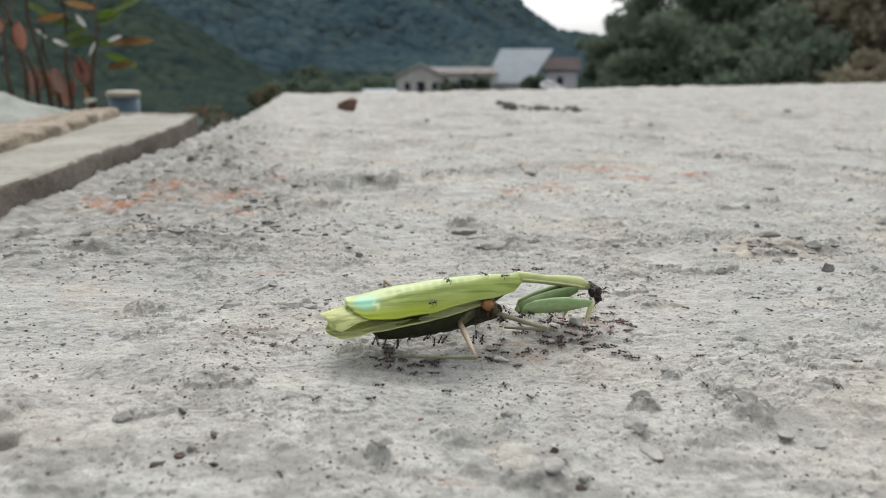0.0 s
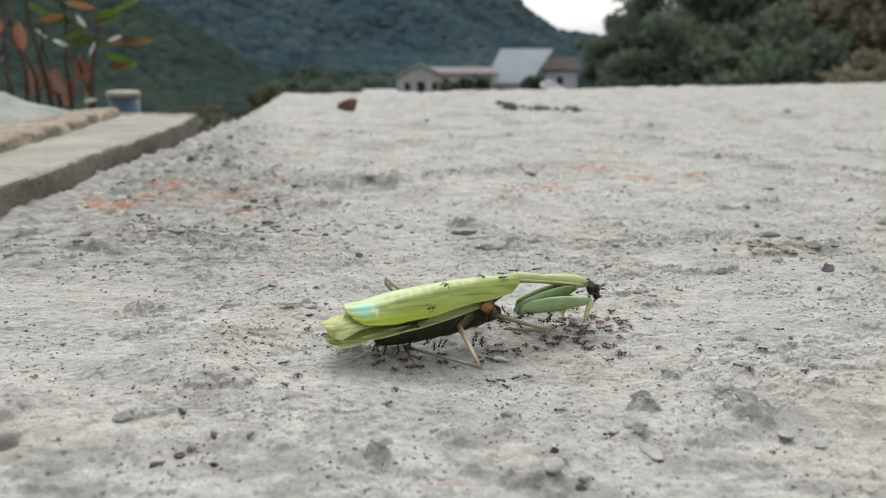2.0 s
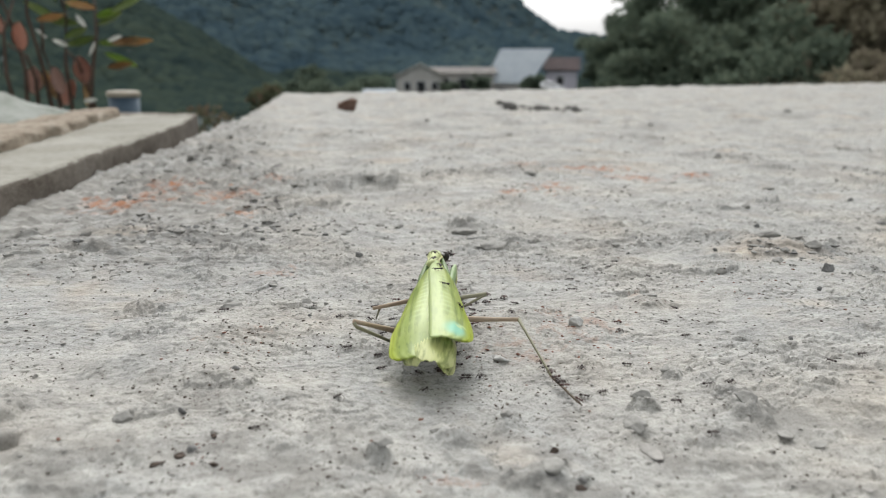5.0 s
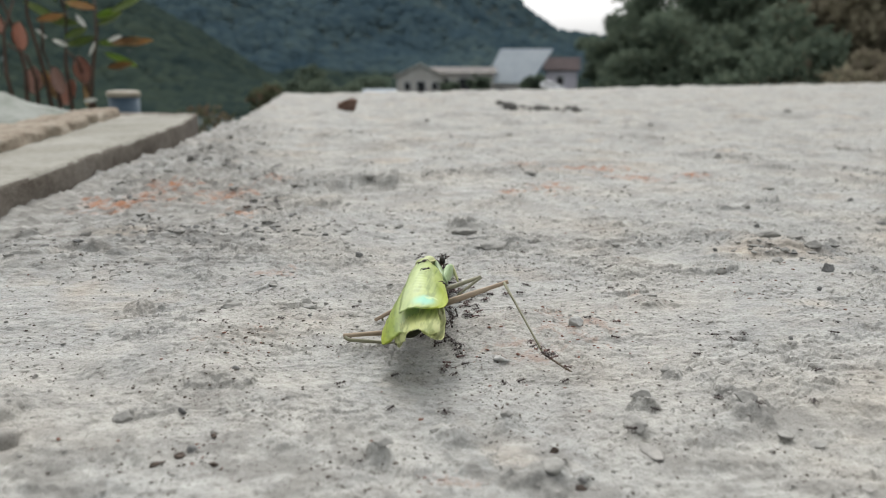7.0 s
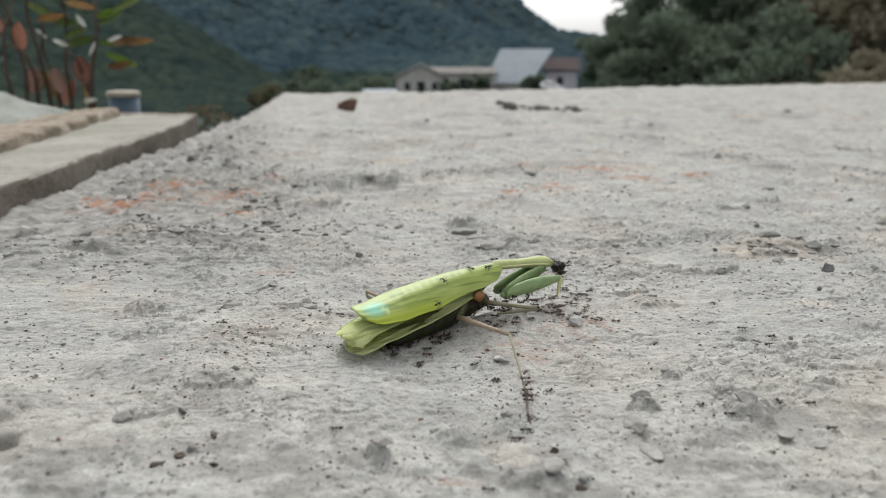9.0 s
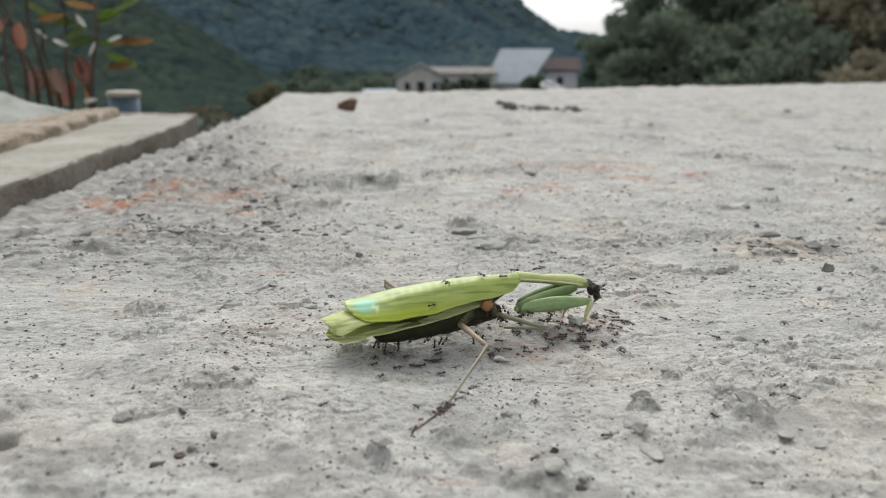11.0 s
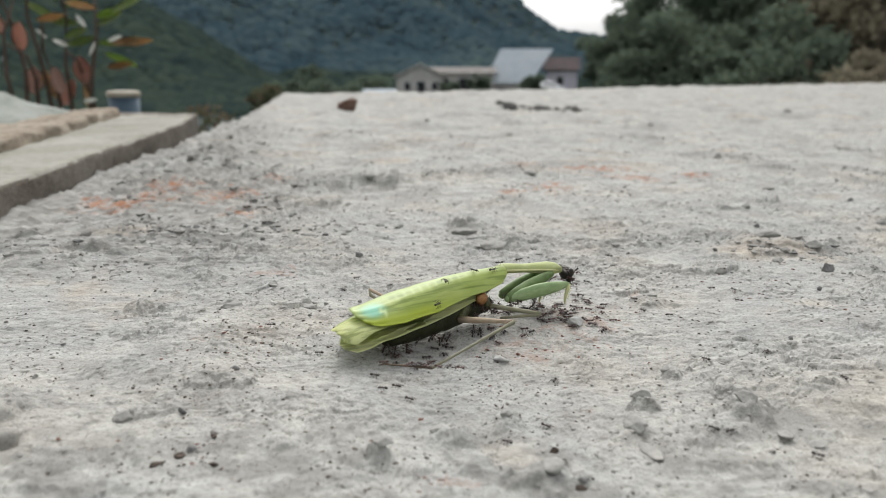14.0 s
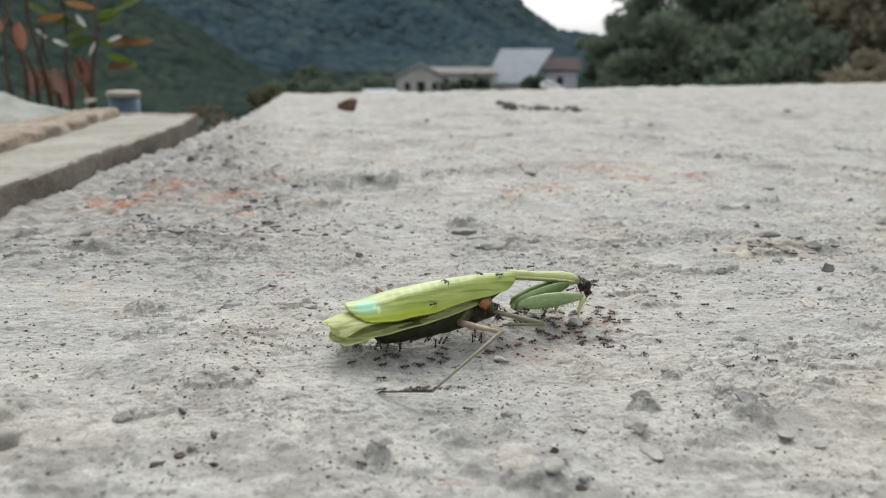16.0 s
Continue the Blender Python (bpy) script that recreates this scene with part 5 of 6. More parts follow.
def build_mantis():
    root = new("mantis")
    # abdomen in overlapping rings
    bm = bmesh.new()
    pts, rad = [], []
    for i in range(37):
        t = i / 36
        ring = 0.25 * abs(math.sin(t * math.pi * 8)) ** 0.6
        pts.append((-5 - 35.5 * t, -0.4 - 1.6 * t, 7.4 - 2.2 * t))
        rad.append((np.interp(t, [0, 0.15, 0.4, 0.7, 0.9, 0.97, 1.0], [1.6, 2.6, 3.9, 4.4, 4.1, 3.6, 2.4]) + ring) * 0.001)
    tube(bm, mm(pts), rad, 20, 0.95)
    belly = part("abdomen", bm, ABDOMEN, root, "dark olive segmented abdomen")
    bm = bmesh.new()
    tube(bm, mm([(-1.5, 0.4, 15.4), (-4, 0.3, 14.4), (-8, 0, 12.6), (-12, -0.2, 10.8), (-16, -0.4, 9.6), (-20, -0.5, 9)]), [k * 0.001 for k in (1.5, 2.4, 3.0, 3.1, 3.0, 2.6)], 14, 0.9)
    part("thorax", bm, THORAX, root, "brown shadowed thorax between the leg roots")
    bm = bmesh.new()
    ball(bm, (-0.0102, -0.0040, 0.0104), (0.0018, 0.0014, 0.0017), None, 16, 12, 0.4, 3.0)
    ball(bm, (-0.0094, -0.0034, 0.0094), (0.0008, 0.0007, 0.0006), None, 12, 9, 0.4, 3.0)
    part("wound", bm, ORANGE, root, "exposed orange tissue at the wing root")
    wing = thicken(part("forewing", wing_sheet("forewing", 1, FOREWING), FOREWING, root, "bright yellow-green forewing with a turquoise patch"), 0.00022)
    left = part("forewing", wing_sheet("forewing", -1, FOREWING), FOREWING, root, "bright yellow-green forewing folded over the back")
    left.location = (0, 0.0, -0.0010)
    thicken(left, 0.00022)
    part("hindwing", hind_skirt("hindwing", 1), HINDWING, root, "pleated yellowish hindwing along the flank")
    part("hindwing", hind_skirt("hindwing", -1), HINDWING, root, "pleated yellowish hindwing along the flank")
    part("hindwing_fan", hind_fan("hindwing_fan"), HINDWING, root, "pleated yellowish hindwing tip")
    # pronotum with its paler rims
    bm = bmesh.new()
    path = [(-2, 0.8, 16.4), (0, 0.9, 16.4), (3, 1.0, 16.1), (8, 1.2, 15.4), (13, 1.4, 14.8), (17, 1.5, 14.2), (20, 1.6, 13.6), (22.3, 1.6, 12.9)]
    tube(bm, mm(path), [k * 0.001 for k in (1.0, 1.5, 1.45, 1.3, 1.55, 1.95, 1.75, 1.0)], 14, 1.15)
    part("pronotum", bm, NECK, root, "long yellow-green pronotum")
    for sy in (-1, 1):
        bm = bmesh.new()
        tube(bm, mm([(x, y + sy * r * 1.12, z - 0.25) for (x, y, z), r in zip(path[1:-1], (1.5, 1.45, 1.3, 1.55, 1.95, 1.75))]), [0.0003, 0.00035, 0.00035, 0.00035, 0.0004, 0.00025], 6)
        part("pronotum_rim", bm, NECK_EDGE, root, "pale rim of the pronotum")
    # head, gnawed and dark
    bm = bmesh.new()
    ball(bm, (0.0238, 0.0008, 0.0116), (0.0014, 0.0022, 0.0018), Euler((0, 0.5, 0)).to_matrix(), 18, 12, 0.18, 2.2)
    ball(bm, (0.0250, 0.0004, 0.0098), (0.0009, 0.0011, 0.0016), None, 12, 8, 0.2, 2.2)
    head = part("head", bm, HEAD, root, "dark gnawed head")
    for sy in (-1, 1):
        bm = bmesh.new()
        ball(bm, (0.0236, 0.0008 + sy * 0.0027, 0.0125), (0.0011, 0.0009, 0.0014), None, 12, 8)
        part("eye", bm, HEAD, head)
    foreleg(root, -1, (17.5, -0.6, 12.9), (-1.4, -4.2, 9.0), (20.6, -4.8, 10.2), (18.6, -5.4, 5.2), ARM_DARK, ARM)
    foreleg(root, 1, (17.5, 3.0, 12.9), (3.0, 5.2, 6.8), (20.0, 5.0, 8.0), (17.0, 4.6, 3.2), ARM_DARK, ARM_DARK)
    for a, b in (((-9.0, -1.8, 10.8), (-7.8, -4.6, 7.8)), ((-13.0, -2.5, 9.0), (-18.0, -5.2, 5.8)), ((-9.0, 2.0, 10.8), (-7.4, 3.6, 7.8)), ((-13.0, 2.5, 9.0), (-18.0, 5.2, 5.8))):
        leg_piece("coxa", (Vector(a) - Vector(b)).length, [1.4, 1.6, 1.3, 0.9], THORAX, root, a, b, "dark brown leg root")
    # middle legs, folded
    leg_piece("femur", 14.3, [0.75, 0.7, 0.6, 0.5], STICK_GREEN, root, (-7.5, -4.5, 8.0), (2.4, -14.9, 7.0), "pale olive middle leg femur")
    leg_piece("tibia", 11.5, [0.5, 0.45, 0.4, 0.3], STICK_GREEN, root, (2.4, -14.9, 6.8), (-6.0, -8.0, 5.2), "olive middle leg tibia")
    leg_piece("femur", 14.3, [0.75, 0.7, 0.6, 0.5], STICK, root, (-7.0, 3.5, 8.0), (-10, 15.0, 6.0), "tan middle leg femur")
    leg_piece("tibia", 12.0, [0.45, 0.4, 0.35, 0.3], STICK_GREEN, root, (-10, 15.0, 6.0), (-3, 17.0, 0.8), "olive middle leg tibia")
    # the hind leg on the far flank, folded
    far_thigh = leg_piece("hind_leg", 24.5, [0.95, 0.85, 0.7, 0.6, 0.55], STICK, root, (-18.0, 5.0, 6.0), (-33.0, 24.0, 10.0), "tan folded hind leg")
    bm = bmesh.new()
    tube(bm, mm([(24.3, 0, -0.3), (23.4, 0.6, -1.2), (14, 1.2, -2.4), (2, 2.0, -4.0)]), [k * 0.001 for k in (0.5, 0.5, 0.42, 0.35)], 8, 0.8)
    part("tibia", bm, STICK_GREEN, far_thigh, "olive tibia folded under the femur")
    # the hind leg that the ants drag about
    thigh = leg_piece("femur", 19.0, [0.95, 0.9, 0.75, 0.6, 0.6], STICK, root, HIP, (-2, -18, 8), "tan hind leg femur")
    shin = leg_piece("tibia", 27.0, [0.6, 0.45, 0.38, 0.36, 0.4], STICK_GREEN, root, (-2, -18, 8), (-20, -30, 2), "long olive hind leg tibia")
    bm = bmesh.new()
    tube(bm, mm([(0, 0, 0), (5, 0, 0.1), (5.4, 0, 0), (8.4, 0, 0.1), (8.8, 0, 0), (11, 0, 0.1), (11.4, 0, 0), (13.4, 0, 0.2), (14.6, 0.5, -0.2)]), [k * 0.001 for k in (0.36, 0.34, 0.22, 0.32, 0.2, 0.3, 0.2, 0.3, 0.1)], 7)
    foot = part("tarsus", bm, FOOT, root, "dark jointed hind foot")
    tagged(root, "green praying mantis lying on concrete, swarmed by ants", "mantis")
    return root, wing, belly, far_thigh, thigh, shin, foot


HIP = (-18.0, -5.0, 6.0)
MANTIS, WING, BELLY, FAR_THIGH, THIGH, SHIN, FOOT_PIECE = build_mantis()
BELLY_REST = limb(-5.0, -0.4, 7.4, -40.5, -2.0, 5.2).inverted()
WING_REST = limb(0, -1.5, 16.5, -47.5, -6.0, 13.0).inverted()


# ---- ants; facing x, 2.7 mm long ----
def ant_meshes():
    out = {}
    bm = bmesh.new()
    ball(bm, (0.00098, 0, 0.00062), (0.00038, 0.00032, 0.00028), None, 8, 6)
    out["head"] = bm
    bm = bmesh.new()
    ball(bm, (0.00036, 0, 0.00066), (0.00040, 0.00021, 0.00023), None, 8, 6)
    ball(bm, (-0.00012, 0, 0.00062), (0.00026, 0.00017, 0.00018), None, 8, 5)
    ball(bm, (-0.00042, 0, 0.00058), (0.00012, 0.0001, 0.00014), None, 6, 4)
    out["thorax"] = bm
    bm = bmesh.new()
    ball(bm, (-0.00095, 0, 0.00066), (0.00050, 0.00036, 0.00034), None, 9, 6)
    out["gaster"] = bm
    for i, (x, dx) in enumerate(((0.00050, 0.00075), (0.00020, -0.00005), (-0.00005, -0.00085))):
        for sy in (-1, 1):
            bm = bmesh.new()
            tube(bm, [(x, sy * 0.00012, 0.00058), (x + dx * 0.5, sy * 0.00075, 0.00085), (x + dx, sy * 0.00135, 0.00004)], [0.00008, 0.00007, 0.00004], 4)
            out[("leg", i, sy)] = bm
    for sy in (-1, 1):
        bm = bmesh.new()
        tube(bm, [(0.00118, sy * 0.00012, 0.00072), (0.00150, sy * 0.00045, 0.00095), (0.00205, sy * 0.0005, 0.0006)], [0.00006, 0.00005, 0.00004], 4)
        out[("antenna", sy)] = bm
    for bm in out.values():
        bmesh.ops.scale(bm, vec=(0.88, 0.88, 0.88), verts=bm.verts)
    return out


def build_ant(material, label):
    root = new("ant")
    for key, bm in ant_meshes().items():
        part(key if isinstance(key, str) else key[0], bm, material, root)
    return tagged(root, label, "ant", "ants round the mantis")


ANT_BLACK = build_ant(ANT, "tiny black ant crawling on the concrete")
ANT_BROWN = build_ant(ANT_RED, "tiny reddish brown ant feeding on the mantis")


# ---- what moves ----
MANTIS_ROWS = [
    (0, pose(0.0197, 0.1933, 0.0008, 1.4, 3.6, 17.1)), (0.5, pose(0.0179, 0.2028, -0.0001, 5.8, 0.3, 27.4)), (1, pose(0.0166, 0.2104, -0.0004, 5.1, -2.0, 36.0)),
    (1.5, pose(0.0171, 0.2083, -0.0006, 6.5, -1.8, 33.9)), (2, pose(0.0197, 0.1939, 0.0005, 1.9, 1.3, 17.5)), (2.5, pose(0.0187, 0.2077, -0.0007, 5.0, -1.4, 31.3)),
    (3, pose(0.0171, 0.2111, -0.0003, 2.5, -2.6, 38.6)), (3.5, pose(0.0141, 0.2145, 0.0001, 0.1, -3.5, 52.1)), (4, pose(0.0084, 0.2175, 0.0001, -1.5, -2.7, 67.3)),
    (4.2, pose(0.0061, 0.2166, 0.0005, 1.5, -1.7, 71.1)), (6.3, pose(-0.0092, 0.2007, 0.0003, -10.4, 12.8, 100.3)), (6.5, pose(-0.0045, 0.2111, -0.0002, -25.1, 8.7, 94.7)),
    (7, pose(-0.0008, 0.2130, 0.0002, -18.4, 4.9, 83.6)), (7.5, pose(0.0038, 0.2201, -0.0003, -9.0, 1.4, 73.8)), (8, pose(0.0085, 0.2187, -0.0003, -7.0, -2.0, 60.2)),
    (8.5, pose(0.0124, 0.2146, -0.0001, -4.0, -1.9, 46.2)), (9, pose(0.0165, 0.2098, -0.0002, 0.9, -2.0, 33.7)), (11.5, pose(0.0199, 0.1940, 0.0004, 0.3, 2.3, 16.8)),
    (12, pose(0.0185, 0.1983, 0.0002, -1.6, 2.6, 23.9)), (12.5, pose(0.0171, 0.2044, 0.0005, -3.7, 0.7, 31.7)), (13, pose(0.0198, 0.1955, 0.0001, -1.5, 3.7, 18.8)),
    (13.5, pose(0.0198, 0.1950, 0.0002, -1.8, 2.9, 18.7)), (14, pose(0.0173, 0.2043, 0.0001, 0.3, -0.1, 30.8)), (14.5, pose(0.0165, 0.2101, -0.0005, -1.8, -1.6, 34.4)),
    (15, pose(0.0187, 0.1995, -0.0000, 1.3, 1.3, 23.9)), (15.5, pose(0.0198, 0.1946, 0.0004, -2.2, 2.4, 17.8)), (16, pose(0.0189, 0.1974, 0.0001, -0.3, 2.0, 21.7)),
]


FOOT_ROWS = [
    (0, limb(-35.9, -3.3, -3.3, -32.7, 11.2, -2.9)), (0.5, limb(-39.9, -6.9, 1.8, -38.0, -20.7, 7.3)), (1, limb(-39.9, -9.0, 4.5, -34.4, 3.6, 1.6)),
    (1.5, limb(-42.9, -13.6, 6.7, -32.3, -5.2, 2.5)), (2, limb(-31.3, 0.0, -0.7, -33.2, -14.7, 1.6)), (2.5, limb(-40.2, -10.0, 5.3, -31.8, 0.2, 1.7)),
    (3, limb(-38.6, -12.0, 6.3, -37.2, 1.6, 2.3)), (3.5, limb(-35.6, -11.2, 5.0, -31.5, 2.0, 2.1)), (4, limb(-37.6, -7.8, 5.3, -29.6, 3.2, 1.7)),
    (4.2, limb(-33.5, -4.2, 1.8, -22.6, 4.4, 0.3)), (4.9, limb(-43.2, -27.4, 1.2, -57.7, -29.3, 1.0)), (5.6, limb(-34.9, -43.9, 0.6, -44.0, -55.3, 0.6)), (6.3, limb(-23.4, -45.0, -6.1, -13.7, -54.2, -12.7)), (6.5, limb(-24.2, -40.3, -17.2, -16.7, -49.8, -25.5)),
    (7, limb(-37.6, -28.6, -9.4, -51.4, -34.3, -11.5)), (7.5, limb(-38.0, -31.7, -3.3, -51.8, -36.9, -6.0)), (8, limb(-38.7, -34.8, 1.4, -48.3, -39.9, -2.5)),
    (8.5, limb(-35.1, -37.8, 1.2, -48.6, -44.1, -1.0)), (9, limb(-28.4, -46.7, 3.4, -37.5, -58.6, 3.1)), (11.5, limb(-36.1, -42.5, 2.9, -48.6, -48.5, 1.4)),
    (12, limb(-40.4, -33.3, 0.9, -50.1, -22.8, -2.8)), (12.5, limb(-42.1, -29.7, 1.6, -50.5, -17.5, -0.6)), (13, limb(-37.6, -20.3, -3.6, -41.8, -5.9, -2.6)),
    (13.5, limb(-36.8, -19.9, -2.4, -40.9, -5.5, -2.2)), (14, limb(-38.8, -26.4, 4.2, -46.7, -13.7, 2.3)), (14.5, limb(-38.0, -26.6, 2.9, -51.2, -19.3, 3.4)),
    (15, limb(-38.5, -31.3, 2.1, -47.2, -19.4, -0.3)), (15.5, limb(-37.7, -35.7, 1.1, -47.5, -24.6, -1.3)), (16, limb(-37.4, -36.2, 2.0, -46.4, -25.3, -1.6)),
]


def on_ground(x, y, heading):
    return pose(x, y, ground_z(x, y), 0, 0, heading)


def swarm():
    """Ants: some cling to the mantis and ride along, some mill about it, some walk past."""
    rng = random.Random(77)
    times = sorted({0.25 * k for k in range(65)} | {4.2, 6.3})
    body, foot = {}, {}
    for t in times:
        scene.frame_set(frame(t))
        body[t], foot[t] = MANTIS.matrix_world.copy(), FOOT_PIECE.matrix_world.copy()
    scene.frame_set(1)

    def ant(brown, rows):
        src = ANT_BROWN if brown else ANT_BLACK
        ob = copy_thing(src, rows[0][1])
        walk(ob, rows)
        return ob

    def rider(x, y, z, rx, ry, rz, brown=False):
        here = pose(x / 1000, y / 1000, z / 1000, rx, ry, rz)
        ant(brown, [(t, body[t] @ here) for t in times])

    def miller(x, y, brown, wander=1.5):
        """Keeps its place by the mantis, on the ground, stepping about."""
        rows, h = [], rng.uniform(-180, 180)
        for t, m in MANTIS_ROWS:
            p = m @ Vector((x / 1000, y / 1000, 0))
            h += rng.uniform(-35, 35)
            px, py = p.x + rng.uniform(-wander, wander) / 1000, p.y + rng.uniform(-wander, wander) / 1000
            rows.append((t, on_ground(px, py, h)))
        ant(brown, rows)

    def walker(points):
        """Walks over the slab through (seconds, x, y)."""
        pts = [(t, x / 1000, y / 1000) for t, x, y in points]
        rows, last = [], None
        for i, (t, x, y) in enumerate(pts):
            a, b = pts[max(0, i - 1)], pts[min(len(pts) - 1, i + 1)]
            h = math.degrees(math.atan2(b[2] - a[2], b[1] - a[1]))
            if last is not None:
                h = last + max(-80, min(80, (h - last + 180) % 360 - 180))
            last = h
            rows.append((t, on_ground(x, y, h)))
        ant(False, rows)

    # on the wings and neck
    for x, y, z, rx, rz in [(-11, -1.5, 17.6, 10, 100), (-5, -1.5, 17.0, 15, 10), (-1, 0.5, 18.0, 0, 170), (-22, -4, 16.8, 25, 60), (-27, -8.0, 12.6, 60, 20), (6, 0.8, 17.9, 0, 10)]:
        rider(x, y, z, rx, 0, rz)
    # hanging from the belly
    for i in range(16):
        x = rng.uniform(-41, -8)
        rider(x, -5.0 + rng.uniform(-1.5, 0.8), rng.uniform(1.0, 2.6), rng.uniform(-30, 30), rng.uniform(-95, -40), rng.uniform(0, 360))
    # at the head and forelegs
    for i in range(9):
        rider(rng.uniform(21.5, 26.5), rng.uniform(-3.5, 4), rng.uniform(8.0, 13.5), rng.uniform(-60, 60), rng.uniform(-60, 60), rng.uniform(0, 360), i % 2 == 0)
    for i in range(5):
        rider(rng.uniform(0, 15), rng.uniform(-5, -2), rng.uniform(5.0, 8.0), rng.uniform(-60, 60), rng.uniform(-40, 40), rng.uniform(0, 360))
    for i in range(20):
        rider(rng.uniform(-13, 2), rng.uniform(-6.5, -2.5), rng.uniform(4.0, 9.0), rng.uniform(-60, 60), rng.uniform(-70, 40), rng.uniform(0, 360), i % 3 == 0)
    # milling on the ground round it
    for i in range(24):
        miller(rng.gauss(27, 7.0), rng.gauss(2, 6.0), i % 2 == 0)
    for i in range(16):
        rider(rng.uniform(-8, 22), rng.uniform(-3.5, 3.5), rng.uniform(2.5, 9.5), rng.uniform(-60, 60), rng.uniform(-80, 60), rng.uniform(0, 360), i % 2 == 0)
    for i in range(11):
        miller(rng.uniform(-10, 24), rng.uniform(-13, 1), i % 3 == 0)
    for i in range(8):
        miller(rng.uniform(-9, 26), rng.uniform(-10, 4), i % 2 == 0, 0.8)
    for i in range(8):
        miller(rng.uniform(-2, 24), rng.uniform(-11, 1), True, 1.0)
    for i in range(10):
        miller(rng.uniform(4, 26), rng.uniform(-22, -7), i % 3 == 0, 1.2)
    for i in range(6):
        rider(rng.uniform(21.0, 25.5), rng.uniform(-3.8, -1.0), rng.uniform(9.0, 14.0), rng.uniform(-50, 50), rng.uniform(-60, 30), rng.uniform(0, 360), i % 2 == 0)
    for i in range(14):
        miller(rng.uniform(-44, -10), rng.uniform(-13, -4), i % 4 == 0)
    for i in range(5):
        miller(rng.uniform(-25, 5), rng.uniform(6, 16), False)
    # runners over the open slab: seconds and place in millimetres
    for path in [
        [(0, 88, 211), (1.5, 72, 130), (1.8, 75, 143), (2, 87, 165), (2.2, 76, 168), (2.4, 105, 225), (3, 87, 234), (5, 129, 263), (8, 107, 183), (12, 102, 248), (16, 71, 211)],
        [(0, 38, 162), (0.5, 36, 180), (1, 18, 156), (1.5, 9, 174), (2.5, 19, 157), (4, 6, 172), (7, 19, 167), (7.5, 10, 176), (8, 6, 166), (9, 13, 168), (12.5, 24, 168), (13.5, 40, 181), (14, 27, 166), (15, 23, 159), (16, 46, 192)],
        [(0, -28, 150), (1, -18, 167), (2, -11, 159), (3, -23, 170), (3.5, -16, 165), (4, -25, 187), (8, -22, 154), (8.5, -13, 173), (9, -6, 176), (13, -24, 157), (14, -14, 159), (15, -27, 178), (16, -23, 174)],
        [(0, -2, 171), (1.5, 9, 170), (2.5, 18, 157), (3, -1, 170), (6.5, 10, 172), (7.5, 17, 159), (9, 13, 168), (12.5, -8, 172), (13, -9, 153), (14, -11, 162), (14.5, -4, 154), (15, -5, 167), (16, -15, 166)],
        [(0, 99, 213), (1, 71, 275), (2.5, 61, 259), (4, 66, 263), (7, 80, 192), (8.8, 76, 159), (9, 74, 150), (9.2, 73, 132), (11.6, 54, 119), (13, 83, 150), (15.2, 73, 192), (16, 71, 170)],
        [(0, -29, 118), (4, -42, 139), (9, 8, 116), (11.6, 18, 130), (13.2, -3, 130), (13.6, 3, 141), (14, 13, 136), (14.4, -4, 141), (15.1, 12, 136), (15.6, -2, 116), (16, -15, 123)],
        [(0, 90, 156), (1.5, 112, 215), (2.6, 70, 159), (3.2, 78, 150), (3.5, 65, 124), (4, 95, 180), (4.2, 84, 178), (6.3, 82, 151), (9, 81, 150), (11.9, 76, 159), (14.3, 72, 127), (16, 105, 177)],
        [(0, 72, 249), (1, 54, 206), (2, 61, 209), (3.5, 82, 260), (4, 56, 211), (7, 48, 194), (8, 72, 225), (9, 58, 190), (12, 80, 248), (13, 50, 192), (14, 61, 225), (15, 72, 219), (16, 77, 231)],
        [(0, 19, 175), (0.5, 36, 181), (1.5, 16, 201), (2.5, 27, 159), (3.5, 42, 156), (6.3, 33, 172), (7.5, 46, 225), (9, 50, 238), (11.5, 46, 279), (13.5, 47, 196), (14.5, 55, 244), (15, 62, 222), (16, 70, 259)],
        [(0, -34, 248), (2, -42, 234), (4, -23, 211), (6.5, -20, 196), (7, -15, 190), (8, -17, 248), (9, -31, 211), (12, -31, 183), (13.5, -16, 167), (15, -20, 172), (16, -23, 183)],
    ]:
        walker(path)
    # walking past
    for i in range(30):
        cx, cy = rng.uniform(-55, 110), rng.choice([rng.uniform(150, 190), rng.uniform(190, 300)])
        h, v = rng.uniform(0, 6.28), rng.uniform(1.5, 8.0)
        pts = []
        for k in range(33):
            pts.append((0.5 * k, cx, cy))
            h += rng.uniform(-0.6, 0.6)
            if math.hypot(cx - 30, cy - 210) > 75:
                h += 0.9 * math.sin(math.atan2(210 - cy, 30 - cx) - h)
            cx, cy = min(130, max(-70, cx + v * math.cos(h))), min(330, max(138, cy + v * math.sin(h)))
        walker(pts)
    # along the dragged foot and shin
    for i in range(9):
        here = pose((rng.uniform(1, 14) if i < 6 else rng.uniform(-9, -1)) / 1000, rng.uniform(-0.6, 0.6) / 1000, 0.0002, 0, 0, rng.choice((80, -80, 20, 160)))
        ant(i % 2 == 0, [(t, foot[t] @ here) for t in times])


